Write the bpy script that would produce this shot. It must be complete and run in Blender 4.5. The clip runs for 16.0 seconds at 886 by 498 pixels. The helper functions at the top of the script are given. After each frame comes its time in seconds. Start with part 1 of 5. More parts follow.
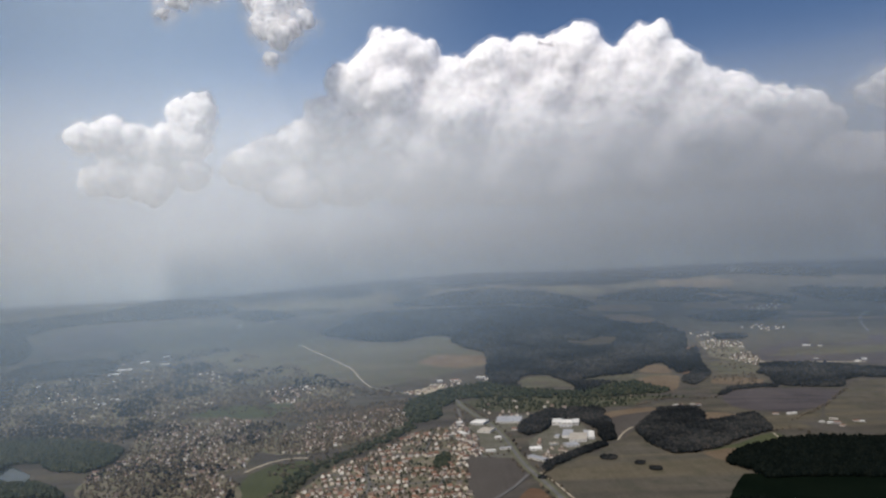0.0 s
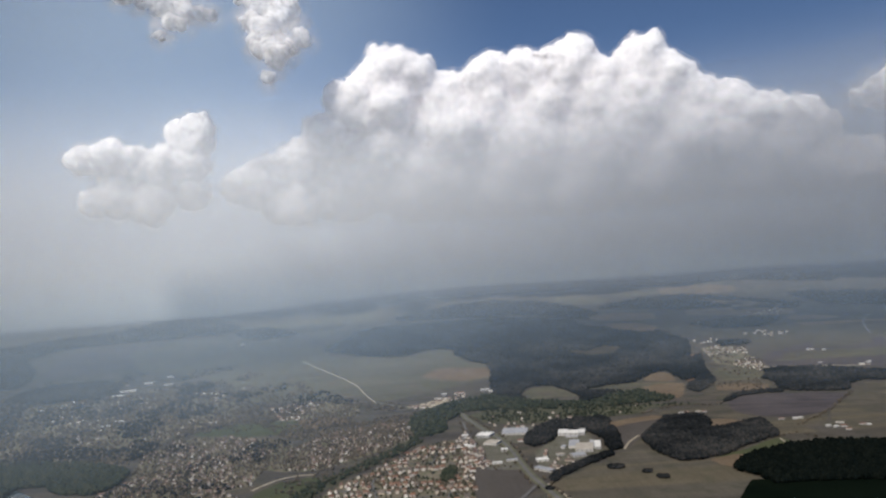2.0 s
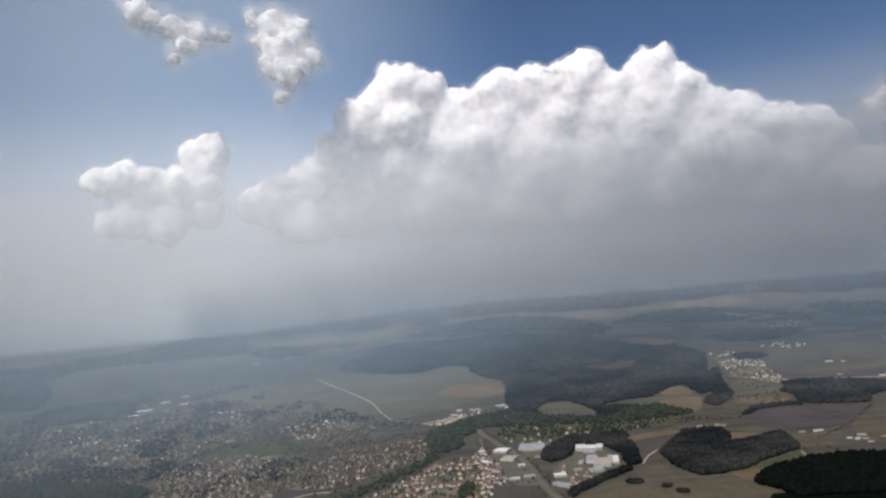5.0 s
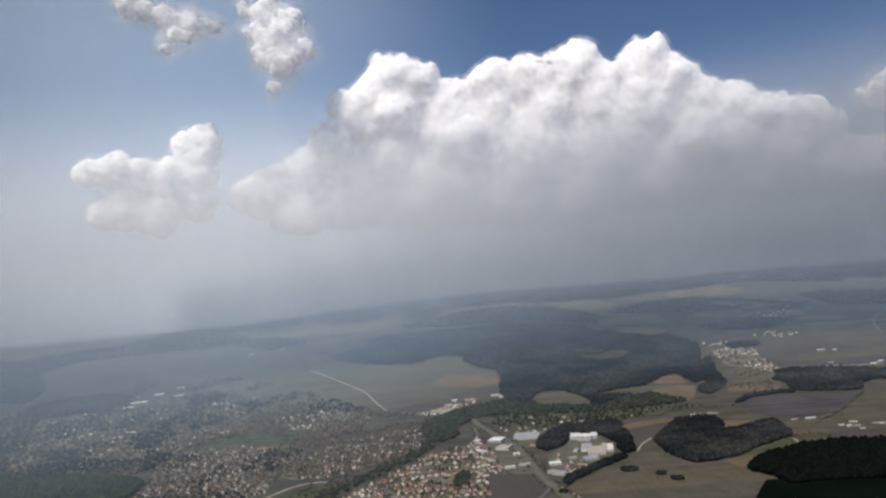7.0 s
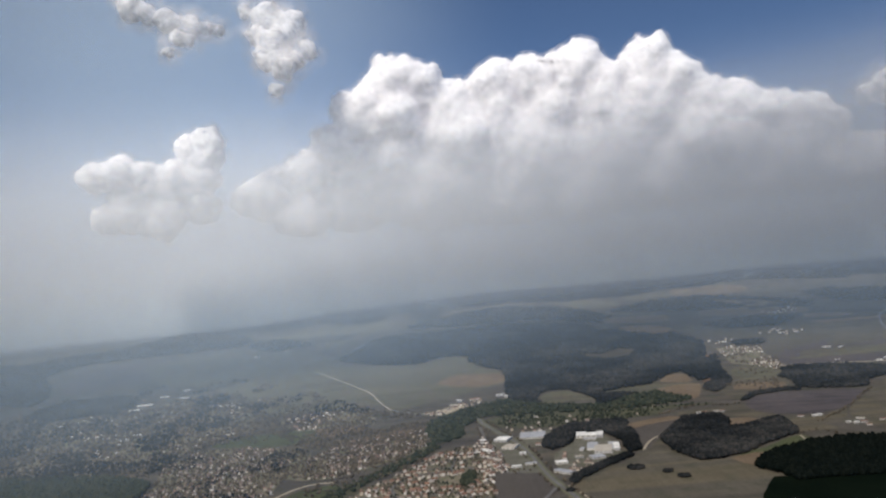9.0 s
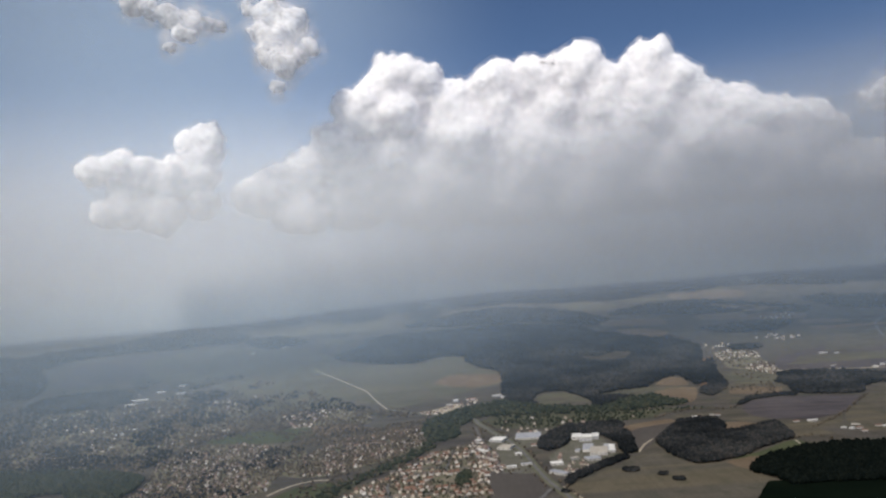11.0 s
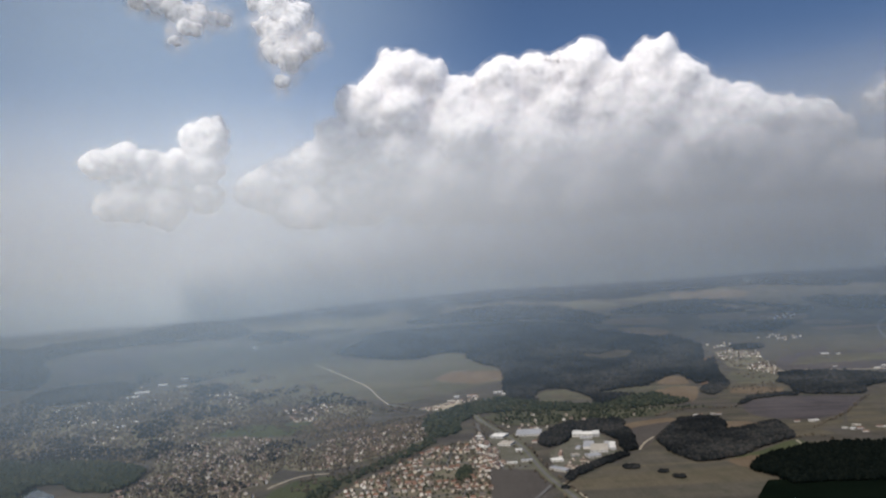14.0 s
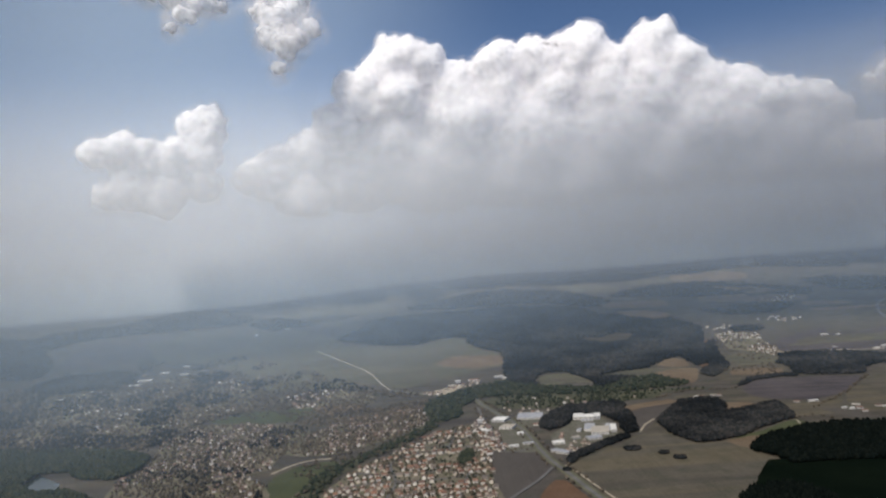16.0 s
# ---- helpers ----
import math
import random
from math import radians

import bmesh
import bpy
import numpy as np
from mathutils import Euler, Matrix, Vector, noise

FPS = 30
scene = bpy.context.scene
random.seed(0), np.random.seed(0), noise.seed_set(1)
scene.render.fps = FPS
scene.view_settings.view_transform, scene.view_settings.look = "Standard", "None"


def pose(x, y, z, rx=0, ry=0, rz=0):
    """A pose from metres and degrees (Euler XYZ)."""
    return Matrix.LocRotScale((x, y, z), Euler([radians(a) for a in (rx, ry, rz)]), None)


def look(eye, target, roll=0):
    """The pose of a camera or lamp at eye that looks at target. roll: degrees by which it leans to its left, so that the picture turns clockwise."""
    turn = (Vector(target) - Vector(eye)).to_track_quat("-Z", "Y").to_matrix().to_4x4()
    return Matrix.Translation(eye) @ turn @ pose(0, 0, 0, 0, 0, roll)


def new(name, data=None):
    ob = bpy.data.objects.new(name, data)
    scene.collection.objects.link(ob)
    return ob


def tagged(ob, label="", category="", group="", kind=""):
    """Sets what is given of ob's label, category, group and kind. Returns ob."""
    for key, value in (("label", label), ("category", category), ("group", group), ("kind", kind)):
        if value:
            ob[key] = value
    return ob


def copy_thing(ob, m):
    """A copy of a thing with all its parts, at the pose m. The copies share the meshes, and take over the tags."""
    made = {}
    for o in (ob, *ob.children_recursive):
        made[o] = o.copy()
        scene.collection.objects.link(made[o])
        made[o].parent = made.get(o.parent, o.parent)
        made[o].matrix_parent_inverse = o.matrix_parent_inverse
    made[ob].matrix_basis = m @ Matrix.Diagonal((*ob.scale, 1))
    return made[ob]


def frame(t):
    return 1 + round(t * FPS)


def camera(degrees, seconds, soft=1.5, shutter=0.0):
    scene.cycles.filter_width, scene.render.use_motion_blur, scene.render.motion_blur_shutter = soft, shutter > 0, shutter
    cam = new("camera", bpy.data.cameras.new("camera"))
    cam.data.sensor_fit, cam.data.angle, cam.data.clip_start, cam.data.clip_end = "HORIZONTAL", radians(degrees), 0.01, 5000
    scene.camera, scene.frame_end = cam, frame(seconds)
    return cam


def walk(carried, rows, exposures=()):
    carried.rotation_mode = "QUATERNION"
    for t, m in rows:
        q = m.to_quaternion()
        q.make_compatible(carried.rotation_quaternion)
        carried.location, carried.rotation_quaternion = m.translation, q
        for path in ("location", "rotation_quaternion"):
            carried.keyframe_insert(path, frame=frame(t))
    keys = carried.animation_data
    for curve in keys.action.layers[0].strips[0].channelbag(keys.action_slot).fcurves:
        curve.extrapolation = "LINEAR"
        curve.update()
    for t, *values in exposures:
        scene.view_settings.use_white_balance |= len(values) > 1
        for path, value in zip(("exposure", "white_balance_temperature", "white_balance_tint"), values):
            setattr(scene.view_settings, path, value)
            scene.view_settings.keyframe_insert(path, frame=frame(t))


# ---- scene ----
from mathutils import geometry

# ---- camera: hovering about 400 m over the fields, swaying a little ----
cam = camera(63.0, 16.0, soft=2.4)
walk(cam, [
    (0, pose(13.12, 7.94, 407.41, 91.709, 2.465, -0.208)),
    (0.5, pose(12.66, 6.89, 406.97, 92.542, 3.891, -0.343)),
    (1, pose(12.18, 5.84, 406.57, 92.299, 3.354, -0.292)),
    (1.5, pose(11.67, 4.77, 406.23, 92.702, 3.950, -0.194)),
    (2, pose(11.14, 3.69, 405.91, 92.789, 3.892, -0.118)),
    (2.5, pose(10.55, 2.62, 405.60, 93.043, 3.556, 0.203)),
    (3, pose(9.87, 1.66, 405.24, 93.056, 3.322, 0.011)),
    (3.5, pose(9.08, 0.91, 404.79, 93.711, 3.094, 0.161)),
    (4, pose(8.21, 0.41, 404.23, 94.058, 4.144, 0.812)),
    (6.5, pose(3.68, -1.00, 401.02, 94.231, 4.872, 0.804)),
    (7, pose(2.75, -1.14, 400.31, 93.459, 4.852, 0.372)),
    (7.5, pose(1.84, -1.24, 399.60, 93.731, 5.115, 0.491)),
    (8, pose(1.03, -1.30, 398.92, 93.551, 5.484, 0.336)),
    (8.5, pose(0.41, -1.33, 398.30, 93.031, 5.219, 0.576)),
    (9, pose(-0.06, -1.33, 397.72, 93.565, 5.363, 0.652)),
    (11.5, pose(-2.15, -1.23, 394.63, 93.565, 4.264, 0.466)),
    (12, pose(-2.62, -1.26, 393.95, 93.210, 4.327, 0.555)),
    (12.5, pose(-3.07, -1.42, 393.28, 92.708, 4.911, 0.949)),
    (13, pose(-3.41, -1.73, 392.67, 92.814, 4.380, 0.381)),
    (13.5, pose(-3.59, -2.14, 392.12, 93.029, 4.405, 0.763)),
    (14, pose(-3.64, -2.58, 391.64, 93.367, 3.731, 0.599)),
    (14.5, pose(-3.63, -3.00, 391.19, 93.752, 4.197, 0.616)),
    (15, pose(-3.61, -3.34, 390.79, 94.266, 4.825, 1.048)),
    (15.5, pose(-3.63, -3.54, 390.43, 93.490, 3.883, 0.512)),
    (16, pose(-3.76, -3.55, 390.13, 92.240, 4.383, 0.605)),
])

# ---- world, sun ----
SUN_ELEVATION, SUN_AZIMUTH = radians(50), radians(-150)   # azimuth from +y, clockwise
world = bpy.data.worlds.new("sky")
scene.world = world
world.use_nodes = True
wn, wl = world.node_tree.nodes, world.node_tree.links
sky = wn.new("ShaderNodeTexSky")
sky.sky_type = "NISHITA"
sky.sun_disc = False
sky.sun_elevation, sky.sun_rotation = SUN_ELEVATION, -SUN_AZIMUTH
sky.altitude, sky.air_density, sky.dust_density, sky.ozone_density = 3500, 1.0, 0.1, 4.5
wl.new(sky.outputs[0], wn["Background"].inputs[0])
wn["Background"].inputs[1].default_value = 0.088
scene.cycles.transparent_max_bounces = 64
sun = new("sun", bpy.data.lights.new("sun", "SUN"))
sun.data.energy, sun.data.angle, sun.data.color = 4.0, radians(0.6), (1.0, 0.93, 0.84)
toward = Vector((math.sin(SUN_AZIMUTH) * math.cos(SUN_ELEVATION), math.cos(SUN_AZIMUTH) * math.cos(SUN_ELEVATION), math.sin(SUN_ELEVATION)))
sun.matrix_world = look(toward * 3000, (0, 0, 0))


# ---- materials ----
def material(name):
    m = bpy.data.materials.new(name)
    m.use_nodes = True
    return m, m.node_tree.nodes, m.node_tree.links


def noise_node(n, l, scale, detail=5.0, rough=0.55, stretch=None, turn=0.0):
    co = n.new("ShaderNodeTexCoord")
    out = co.outputs["Object"]
    if stretch:
        mp = n.new("ShaderNodeMapping")
        mp.inputs["Scale"].default_value = stretch
        mp.inputs["Rotation"].default_value = (0, 0, turn)
        l.new(out, mp.inputs[0])
        out = mp.outputs[0]
    t = n.new("ShaderNodeTexNoise")
    t.inputs["Scale"].default_value, t.inputs["Detail"].default_value, t.inputs["Roughness"].default_value = scale, detail, rough
    l.new(out, t.inputs["Vector"])
    return t.outputs[0]


def ramp(n, l, fac, stops):
    r = n.new("ShaderNodeValToRGB")
    e = r.color_ramp.elements
    while len(e) < len(stops):
        e.new(0.5)
    for k, (at, col) in enumerate(stops):
        e[k].position, e[k].color = at, (*col, 1)
    l.new(fac, r.inputs[0])
    return r.outputs[0]


def mixed(n, l, fac, a, b, how="MIX"):
    x = n.new("ShaderNodeMix")
    x.data_type, x.blend_type = "RGBA", how
    for sock, val in ((x.inputs[0], fac), (x.inputs[6], a), (x.inputs[7], b)):
        if isinstance(val, (int, float)):
            sock.default_value = val
        elif isinstance(val, tuple):
            sock.default_value = (*val, 1)
        else:
            l.new(val, sock)
    return x.outputs[2]


def land(name, low, high, big=0.006, fine=0.12, rough=0.95, rows=None, turn=0.0, bump=0.6, third=None, strips=0.0, spec=0.15):
    """Soil or grass: large drifts of tone, a fine grain, and drill rows where a field has them."""
    m, n, l = material(name)
    b = n["Principled BSDF"]
    col = ramp(n, l, noise_node(n, l, big, 6), [(0.32, low), (0.68, high)])
    if third:
        col = mixed(n, l, ramp(n, l, noise_node(n, l, big * 3.1, 4), [(0.5, (0, 0, 0)), (0.66, (1, 1, 1))]), col, third)
    grain = noise_node(n, l, fine, 5, 0.7)
    col = mixed(n, l, 0.75, col, ramp(n, l, grain, [(0.25, (0.55, 0.55, 0.55)), (0.75, (1.4, 1.4, 1.4))]), "MULTIPLY")
    if rows:
        col = mixed(n, l, 0.28, col, ramp(n, l, noise_node(n, l, 1.0, 2, 0.5, (rows, 0.002, 1), turn), [(0.3, (0.7, 0.7, 0.7)), (0.7, (1.25, 1.25, 1.25))]), "MULTIPLY")
    if strips:
        col = mixed(n, l, 0.85, col, ramp(n, l, noise_node(n, l, 1.0, 3, 0.6, (0.0006, strips, 1), turn), [(0.36, (0.72, 0.7, 0.74)), (0.5, (1, 1, 1)), (0.62, (1.3, 1.22, 1.05))]), "MULTIPLY")
    l.new(col, b.inputs["Base Color"])
    b.inputs["Roughness"].default_value = rough
    b.inputs["Specular IOR Level"].default_value = spec
    bp = n.new("ShaderNodeBump")
    bp.inputs["Strength"].default_value, bp.inputs["Distance"].default_value = bump, 1.0
    l.new(grain, bp.inputs["Height"])
    l.new(bp.outputs[0], b.inputs["Normal"])
    return m


def varied(name, stops, rough=0.85, by="island", fine=0.4, spec=0.2, metal=0.0, stands=0.0):
    """Alike pieces that differ in tone: by island of a joined mesh, or by object."""
    m, n, l = material(name)
    b = n["Principled BSDF"]
    fac = n.new("ShaderNodeNewGeometry").outputs["Random Per Island"] if by == "island" else n.new("ShaderNodeObjectInfo").outputs["Random"]
    col = ramp(n, l, fac, stops)
    col = mixed(n, l, 0.6, col, ramp(n, l, noise_node(n, l, fine, 4, 0.6), [(0.25, (0.6, 0.6, 0.6)), (0.75, (1.3, 1.3, 1.3))]), "MULTIPLY")
    if stands:
        col = mixed(n, l, stands, col, ramp(n, l, noise_node(n, l, 0.0045, 4, 0.5), [(0.38, (0.35, 0.4, 0.42)), (0.5, (0.95, 0.95, 0.95)), (0.62, (1.9, 1.75, 1.6))]), "MULTIPLY")
    l.new(col, b.inputs["Base Color"])
    b.inputs["Roughness"].default_value, b.inputs["Specular IOR Level"].default_value, b.inputs["Metallic"].default_value = rough, spec, metal
    return m


M_GROUND = land("farmland", (0.058, 0.052, 0.046), (0.088, 0.08, 0.069), third=(0.057, 0.058, 0.043), strips=0.01)
M_TOWN = land("gardens", (0.1, 0.088, 0.066), (0.185, 0.16, 0.118), 0.02, 0.12, third=(0.112, 0.12, 0.065))
M_FLOOR = land("forest_floor", (0.035, 0.03, 0.022), (0.06, 0.05, 0.035), 0.02, 0.3)
M_SCRUB = land("scrub", (0.042, 0.046, 0.03), (0.078, 0.078, 0.05), 0.02, 0.2, third=(0.095, 0.092, 0.056))
M_PLOUGH = land("ploughed_soil", (0.066, 0.058, 0.052), (0.083, 0.074, 0.065), 0.01, 0.2, rows=0.35, turn=0.5)
M_STUBBLE = land("stubble", (0.072, 0.065, 0.05), (0.096, 0.086, 0.067), 0.008, 0.2, rows=0.25, turn=-0.6, third=(0.066, 0.063, 0.047), strips=0.014)
M_TAN = land("dry_soil", (0.119, 0.086, 0.056), (0.155, 0.119, 0.081), 0.012, 0.2, rows=0.3, turn=0.2)
M_BROWN = land("brown_soil", (0.098, 0.056, 0.034), (0.128, 0.079, 0.049), 0.02, 0.2)
M_OLIVE = land("pasture", (0.078, 0.077, 0.053), (0.102, 0.098, 0.07), 0.006, 0.15, third=(0.1, 0.086, 0.068), strips=0.012)
M_GREEN = land("winter_crop", (0.048, 0.058, 0.029), (0.070, 0.077, 0.038), 0.01, 0.2, rows=0.2, turn=1.0)
# green crop with a cloud's shadow put into its base colour, hence nearly black
M_SHADED_CROP = land("cloud_shaded_crop", (0.0028, 0.0054, 0.0037), (0.0048, 0.0082, 0.0052), 0.01, 0.2, 1.0, spec=0.0)
M_PURPLE = land("bare_field", (0.062, 0.055, 0.058), (0.082, 0.072, 0.074), 0.008, 0.2, rows=0.25, turn=0.1, strips=0.02)
M_EARTH = land("pale_earth", (0.3, 0.26, 0.19), (0.4, 0.35, 0.27), 0.05, 0.3)
M_LOT = land("worn_paving", (0.085, 0.08, 0.06), (0.15, 0.14, 0.115), 0.03, 0.3, third=(0.085, 0.09, 0.055))
M_VERGE = land("verge", (0.085, 0.088, 0.055), (0.135, 0.13, 0.085), 0.03, 0.3)
M_ASPHALT = land("asphalt", (0.105, 0.102, 0.099), (0.145, 0.141, 0.136), 0.03, 0.8, bump=0.2)
M_WOOD = varied("bare_woodland", [(0.0, (0.012, 0.0148, 0.0165)), (0.5, (0.02, 0.0222, 0.0238)), (1.0, (0.033, 0.0325, 0.032))], 1.0, spec=0.0, stands=0.8)
# conifer green darkened further by the same painted cloud shadow
M_SHADED_CONIFER = varied("conifers", [(0.0, (0.0034, 0.0054, 0.0048)), (0.6, (0.0054, 0.0078, 0.0068)), (1.0, (0.0085, 0.011, 0.0088))], 1.0, spec=0.0)
M_BARETREE = varied("bare_garden_trees", [(0.0, (0.064, 0.054, 0.042)), (0.6, (0.1, 0.083, 0.063)), (1.0, (0.14, 0.115, 0.084))], 1.0, spec=0.0)
M_GREENTREE = varied("green_trees", [(0.0, (0.022, 0.03, 0.022)), (0.6, (0.034, 0.042, 0.028)), (1.0, (0.058, 0.058, 0.038))], 1.0, spec=0.0)
ROOFS = [(0.0, (0.14, 0.075, 0.053)), (0.3, (0.2, 0.115, 0.08)), (0.5, (0.13, 0.087, 0.066)), (0.7, (0.25, 0.135, 0.088)), (0.85, (0.11, 0.095, 0.083)), (1.0, (0.21, 0.17, 0.14))]
OLD_ROOFS = [(0.0, (0.11, 0.078, 0.066)), (0.35, (0.17, 0.115, 0.092)), (0.6, (0.11, 0.095, 0.086)), (0.85, (0.23, 0.15, 0.118)), (1.0, (0.27, 0.25, 0.23))]
WALLS = [(0.0, (0.6, 0.52, 0.41)), (0.3, (0.82, 0.78, 0.69)), (0.55, (0.56, 0.47, 0.35)), (0.8, (0.5, 0.46, 0.41)), (1.0, (0.84, 0.8, 0.72))]
OLD_WALLS = [(0.0, (0.36, 0.3, 0.24)), (0.4, (0.5, 0.44, 0.36)), (0.75, (0.68, 0.62, 0.53)), (1.0, (0.86, 0.82, 0.76))]
M_OLDROOF_I, M_OLDWALL_I = varied("joined_old_tiles", OLD_ROOFS), varied("joined_old_render", OLD_WALLS)
M_ROOF_I, M_WALL_I = varied("joined_tiles", ROOFS), varied("joined_render", WALLS)
M_ROOF, M_WALL = varied("roof_tiles", ROOFS, by="object"), varied("wall_render", WALLS, by="object")
M_HALLWALL = varied("hall_cladding", [(0.0, (0.42, 0.4, 0.36)), (0.5, (0.6, 0.57, 0.52)), (1.0, (0.34, 0.34, 0.34))], 0.7, by="object")
M_BRICK = varied("chimney_brick", [(0.0, (0.2, 0.1, 0.07)), (1.0, (0.3, 0.17, 0.12))], by="object")
M_WHITE = varied("white_sheet_roof", [(0.0, (0.62, 0.61, 0.57)), (1.0, (0.78, 0.76, 0.71))], 0.5, by="object", fine=0.05)
M_GREYROOF = varied("grey_flat_roof", [(0.0, (0.3, 0.31, 0.33)), (1.0, (0.4, 0.4, 0.41))], 0.7, by="object", fine=0.08)
M_TANROOF = varied("gravel_roof", [(0.0, (0.36, 0.33, 0.28)), (1.0, (0.42, 0.38, 0.32))], 0.9, by="object", fine=0.1)
M_GLASS, n_, l_ = material("window_band")
n_["Principled BSDF"].inputs["Base Color"].default_value = (0.03, 0.035, 0.04, 1)
n_["Principled BSDF"].inputs["Roughness"].default_value = 0.15
M_WATER, n_, l_ = material("pond_water")
n_["Principled BSDF"].inputs["Base Color"].default_value = (0.03, 0.04, 0.04, 1)
n_["Principled BSDF"].inputs["Roughness"].default_value = 0.12


def haze_material(name, colour, density, west=1.0, east=1.0, patchy=0.0, reach=(-2000.0, 2000.0), colour_east=None, grain=0.0012, shift=0.0):
    """Haze painted on a sheet: a flat haze colour mixed over whatever lies behind. density: (height in metres, share)
    pairs.
    """
    m, n, l = material(name)
    n.remove(n["Principled BSDF"])
    co = n.new("ShaderNodeTexCoord")
    sp = n.new("ShaderNodeSeparateXYZ")
    l.new(co.outputs["Object"], sp.inputs[0])
    up = n.new("ShaderNodeMapRange")
    up.inputs[2].default_value = 2500.0
    l.new(sp.outputs[2], up.inputs[0])
    share = ramp(n, l, up.outputs[0], [(z / 2500, (d, d, d)) for z, d in density])
    share.node.color_ramp.interpolation = "B_SPLINE"
    fac = share

    def times(a, b):
        k = n.new("ShaderNodeMath")
        k.operation, k.use_clamp = "MULTIPLY", True
        l.new(a, k.inputs[0])
        l.new(b, k.inputs[1])
        return k.outputs[0]

    if west != east:
        side = n.new("ShaderNodeMapRange")
        side.interpolation_type = "SMOOTHSTEP"
        for k, v in zip((1, 2, 3, 4), (*reach, west, east)):
            side.inputs[k].default_value = v
        l.new(sp.outputs[0], side.inputs[0])
        fac = times(fac, side.outputs[0])
    if patchy:
        nz = n.new("ShaderNodeMapRange")
        for k, v in zip((1, 2, 3, 4), (0.3, 0.7, 1 - patchy, 1 + patchy)):
            nz.inputs[k].default_value = v
        torn = noise_node(n, l, grain, 5, 0.5, (1, 1, 1.7))
        torn.node.inputs["Vector"].links[0].from_node.inputs["Location"].default_value = (shift * 700, 0, shift * 300)
        l.new(torn, nz.inputs[0])
        clear, power, back = (n.new("ShaderNodeMath") for _ in range(3))
        clear.operation = back.operation = "SUBTRACT"
        power.operation = "POWER"
        clear.inputs[0].default_value = back.inputs[0].default_value = 1.0
        l.new(fac, clear.inputs[1])
        l.new(clear.outputs[0], power.inputs[0])
        l.new(nz.outputs[0], power.inputs[1])
        l.new(power.outputs[0], back.inputs[1])
        fac = back.outputs[0]
    # fixed sunward normal, so the whole sheet is lit as if facing the sun
    sun_normal = n.new("ShaderNodeCombineXYZ")
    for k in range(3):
        sun_normal.inputs[k].default_value = toward[k]
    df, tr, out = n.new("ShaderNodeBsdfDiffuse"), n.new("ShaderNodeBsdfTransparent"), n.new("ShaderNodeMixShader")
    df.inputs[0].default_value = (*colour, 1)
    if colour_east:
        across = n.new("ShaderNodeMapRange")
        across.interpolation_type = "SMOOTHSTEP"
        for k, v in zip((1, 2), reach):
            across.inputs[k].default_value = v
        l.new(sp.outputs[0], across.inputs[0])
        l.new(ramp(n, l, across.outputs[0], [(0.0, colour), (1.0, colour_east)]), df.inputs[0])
    l.new(sun_normal.outputs[0], df.inputs["Normal"])
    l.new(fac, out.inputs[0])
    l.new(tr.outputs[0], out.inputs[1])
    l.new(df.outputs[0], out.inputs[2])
    l.new(out.outputs[0], n["Material Output"].inputs[0])
    return m


def cloud_material(name, depth=160.0, cut=None, thin=1.0, size=0.009, soft_edge=0.16, colour=(0.825, 0.805, 0.835), even=0.0):
    """Cloud: light wanders deep into it and comes out white; with a cut, only torn shreds of it remain."""
    m, n, l = material(name)
    b = n["Principled BSDF"]
    b.inputs["Base Color"].default_value = (*colour, 1)
    b.inputs["Roughness"].default_value, b.inputs["Specular IOR Level"].default_value = 1.0, 0.0
    bp = n.new("ShaderNodeBump")
    bp.inputs["Strength"].default_value, bp.inputs["Distance"].default_value = 0.05, 25.0
    l.new(noise_node(n, l, 0.012, 6, 0.6), bp.inputs["Height"])
    facing = bp.outputs[0]
    if even:
        toward, blend = n.new("ShaderNodeCombineXYZ"), n.new("ShaderNodeMix")
        toward.inputs[0].default_value, toward.inputs[1].default_value, toward.inputs[2].default_value = -0.25, -0.35, 0.9
        blend.data_type, blend.inputs[0].default_value = "VECTOR", even
        l.new(facing, blend.inputs[4])
        l.new(toward.outputs[0], blend.inputs[5])
        facing = blend.outputs[1]
    l.new(facing, b.inputs["Normal"])
    last = b.outputs[0]
    if depth:
        b.inputs["Subsurface Weight"].default_value, b.inputs["Subsurface Scale"].default_value = 1.0, depth
        b.inputs["Subsurface Radius"].default_value = (1, 1, 1)
    else:
        tl, mx = n.new("ShaderNodeBsdfTranslucent"), n.new("ShaderNodeMixShader")
        tl.inputs[0].default_value = (*colour, 1)
        mx.inputs[0].default_value = 0.5 * (1 - even)
        l.new(last, mx.inputs[1])
        l.new(tl.outputs[0], mx.inputs[2])
        last = mx.outputs[0]
    if cut is not None:
        mr = n.new("ShaderNodeMapRange")
        mr.interpolation_type = "SMOOTHSTEP"
        for k, v in zip((1, 2, 3, 4), (cut - soft_edge, cut + soft_edge, 0.0, thin)):
            mr.inputs[k].default_value = v
        l.new(noise_node(n, l, size, 7, 0.6), mr.inputs[0])
        tr, out = n.new("ShaderNodeBsdfTransparent"), n.new("ShaderNodeMixShader")
        l.new(mr.outputs[0], out.inputs[0])
        l.new(tr.outputs[0], out.inputs[1])
        l.new(last, out.inputs[2])
        last = out.outputs[0]
    l.new(last, n["Material Output"].inputs[0])
    return m


# ---- mesh helpers ----
def part(name, bm, mat, parent=None, label=""):
    me = bpy.data.meshes.new(name)
    bm.to_mesh(me)
    bm.free()
    me.materials.append(mat)
    ob = new(name, me)
    ob.parent = parent
    return tagged(ob, label)


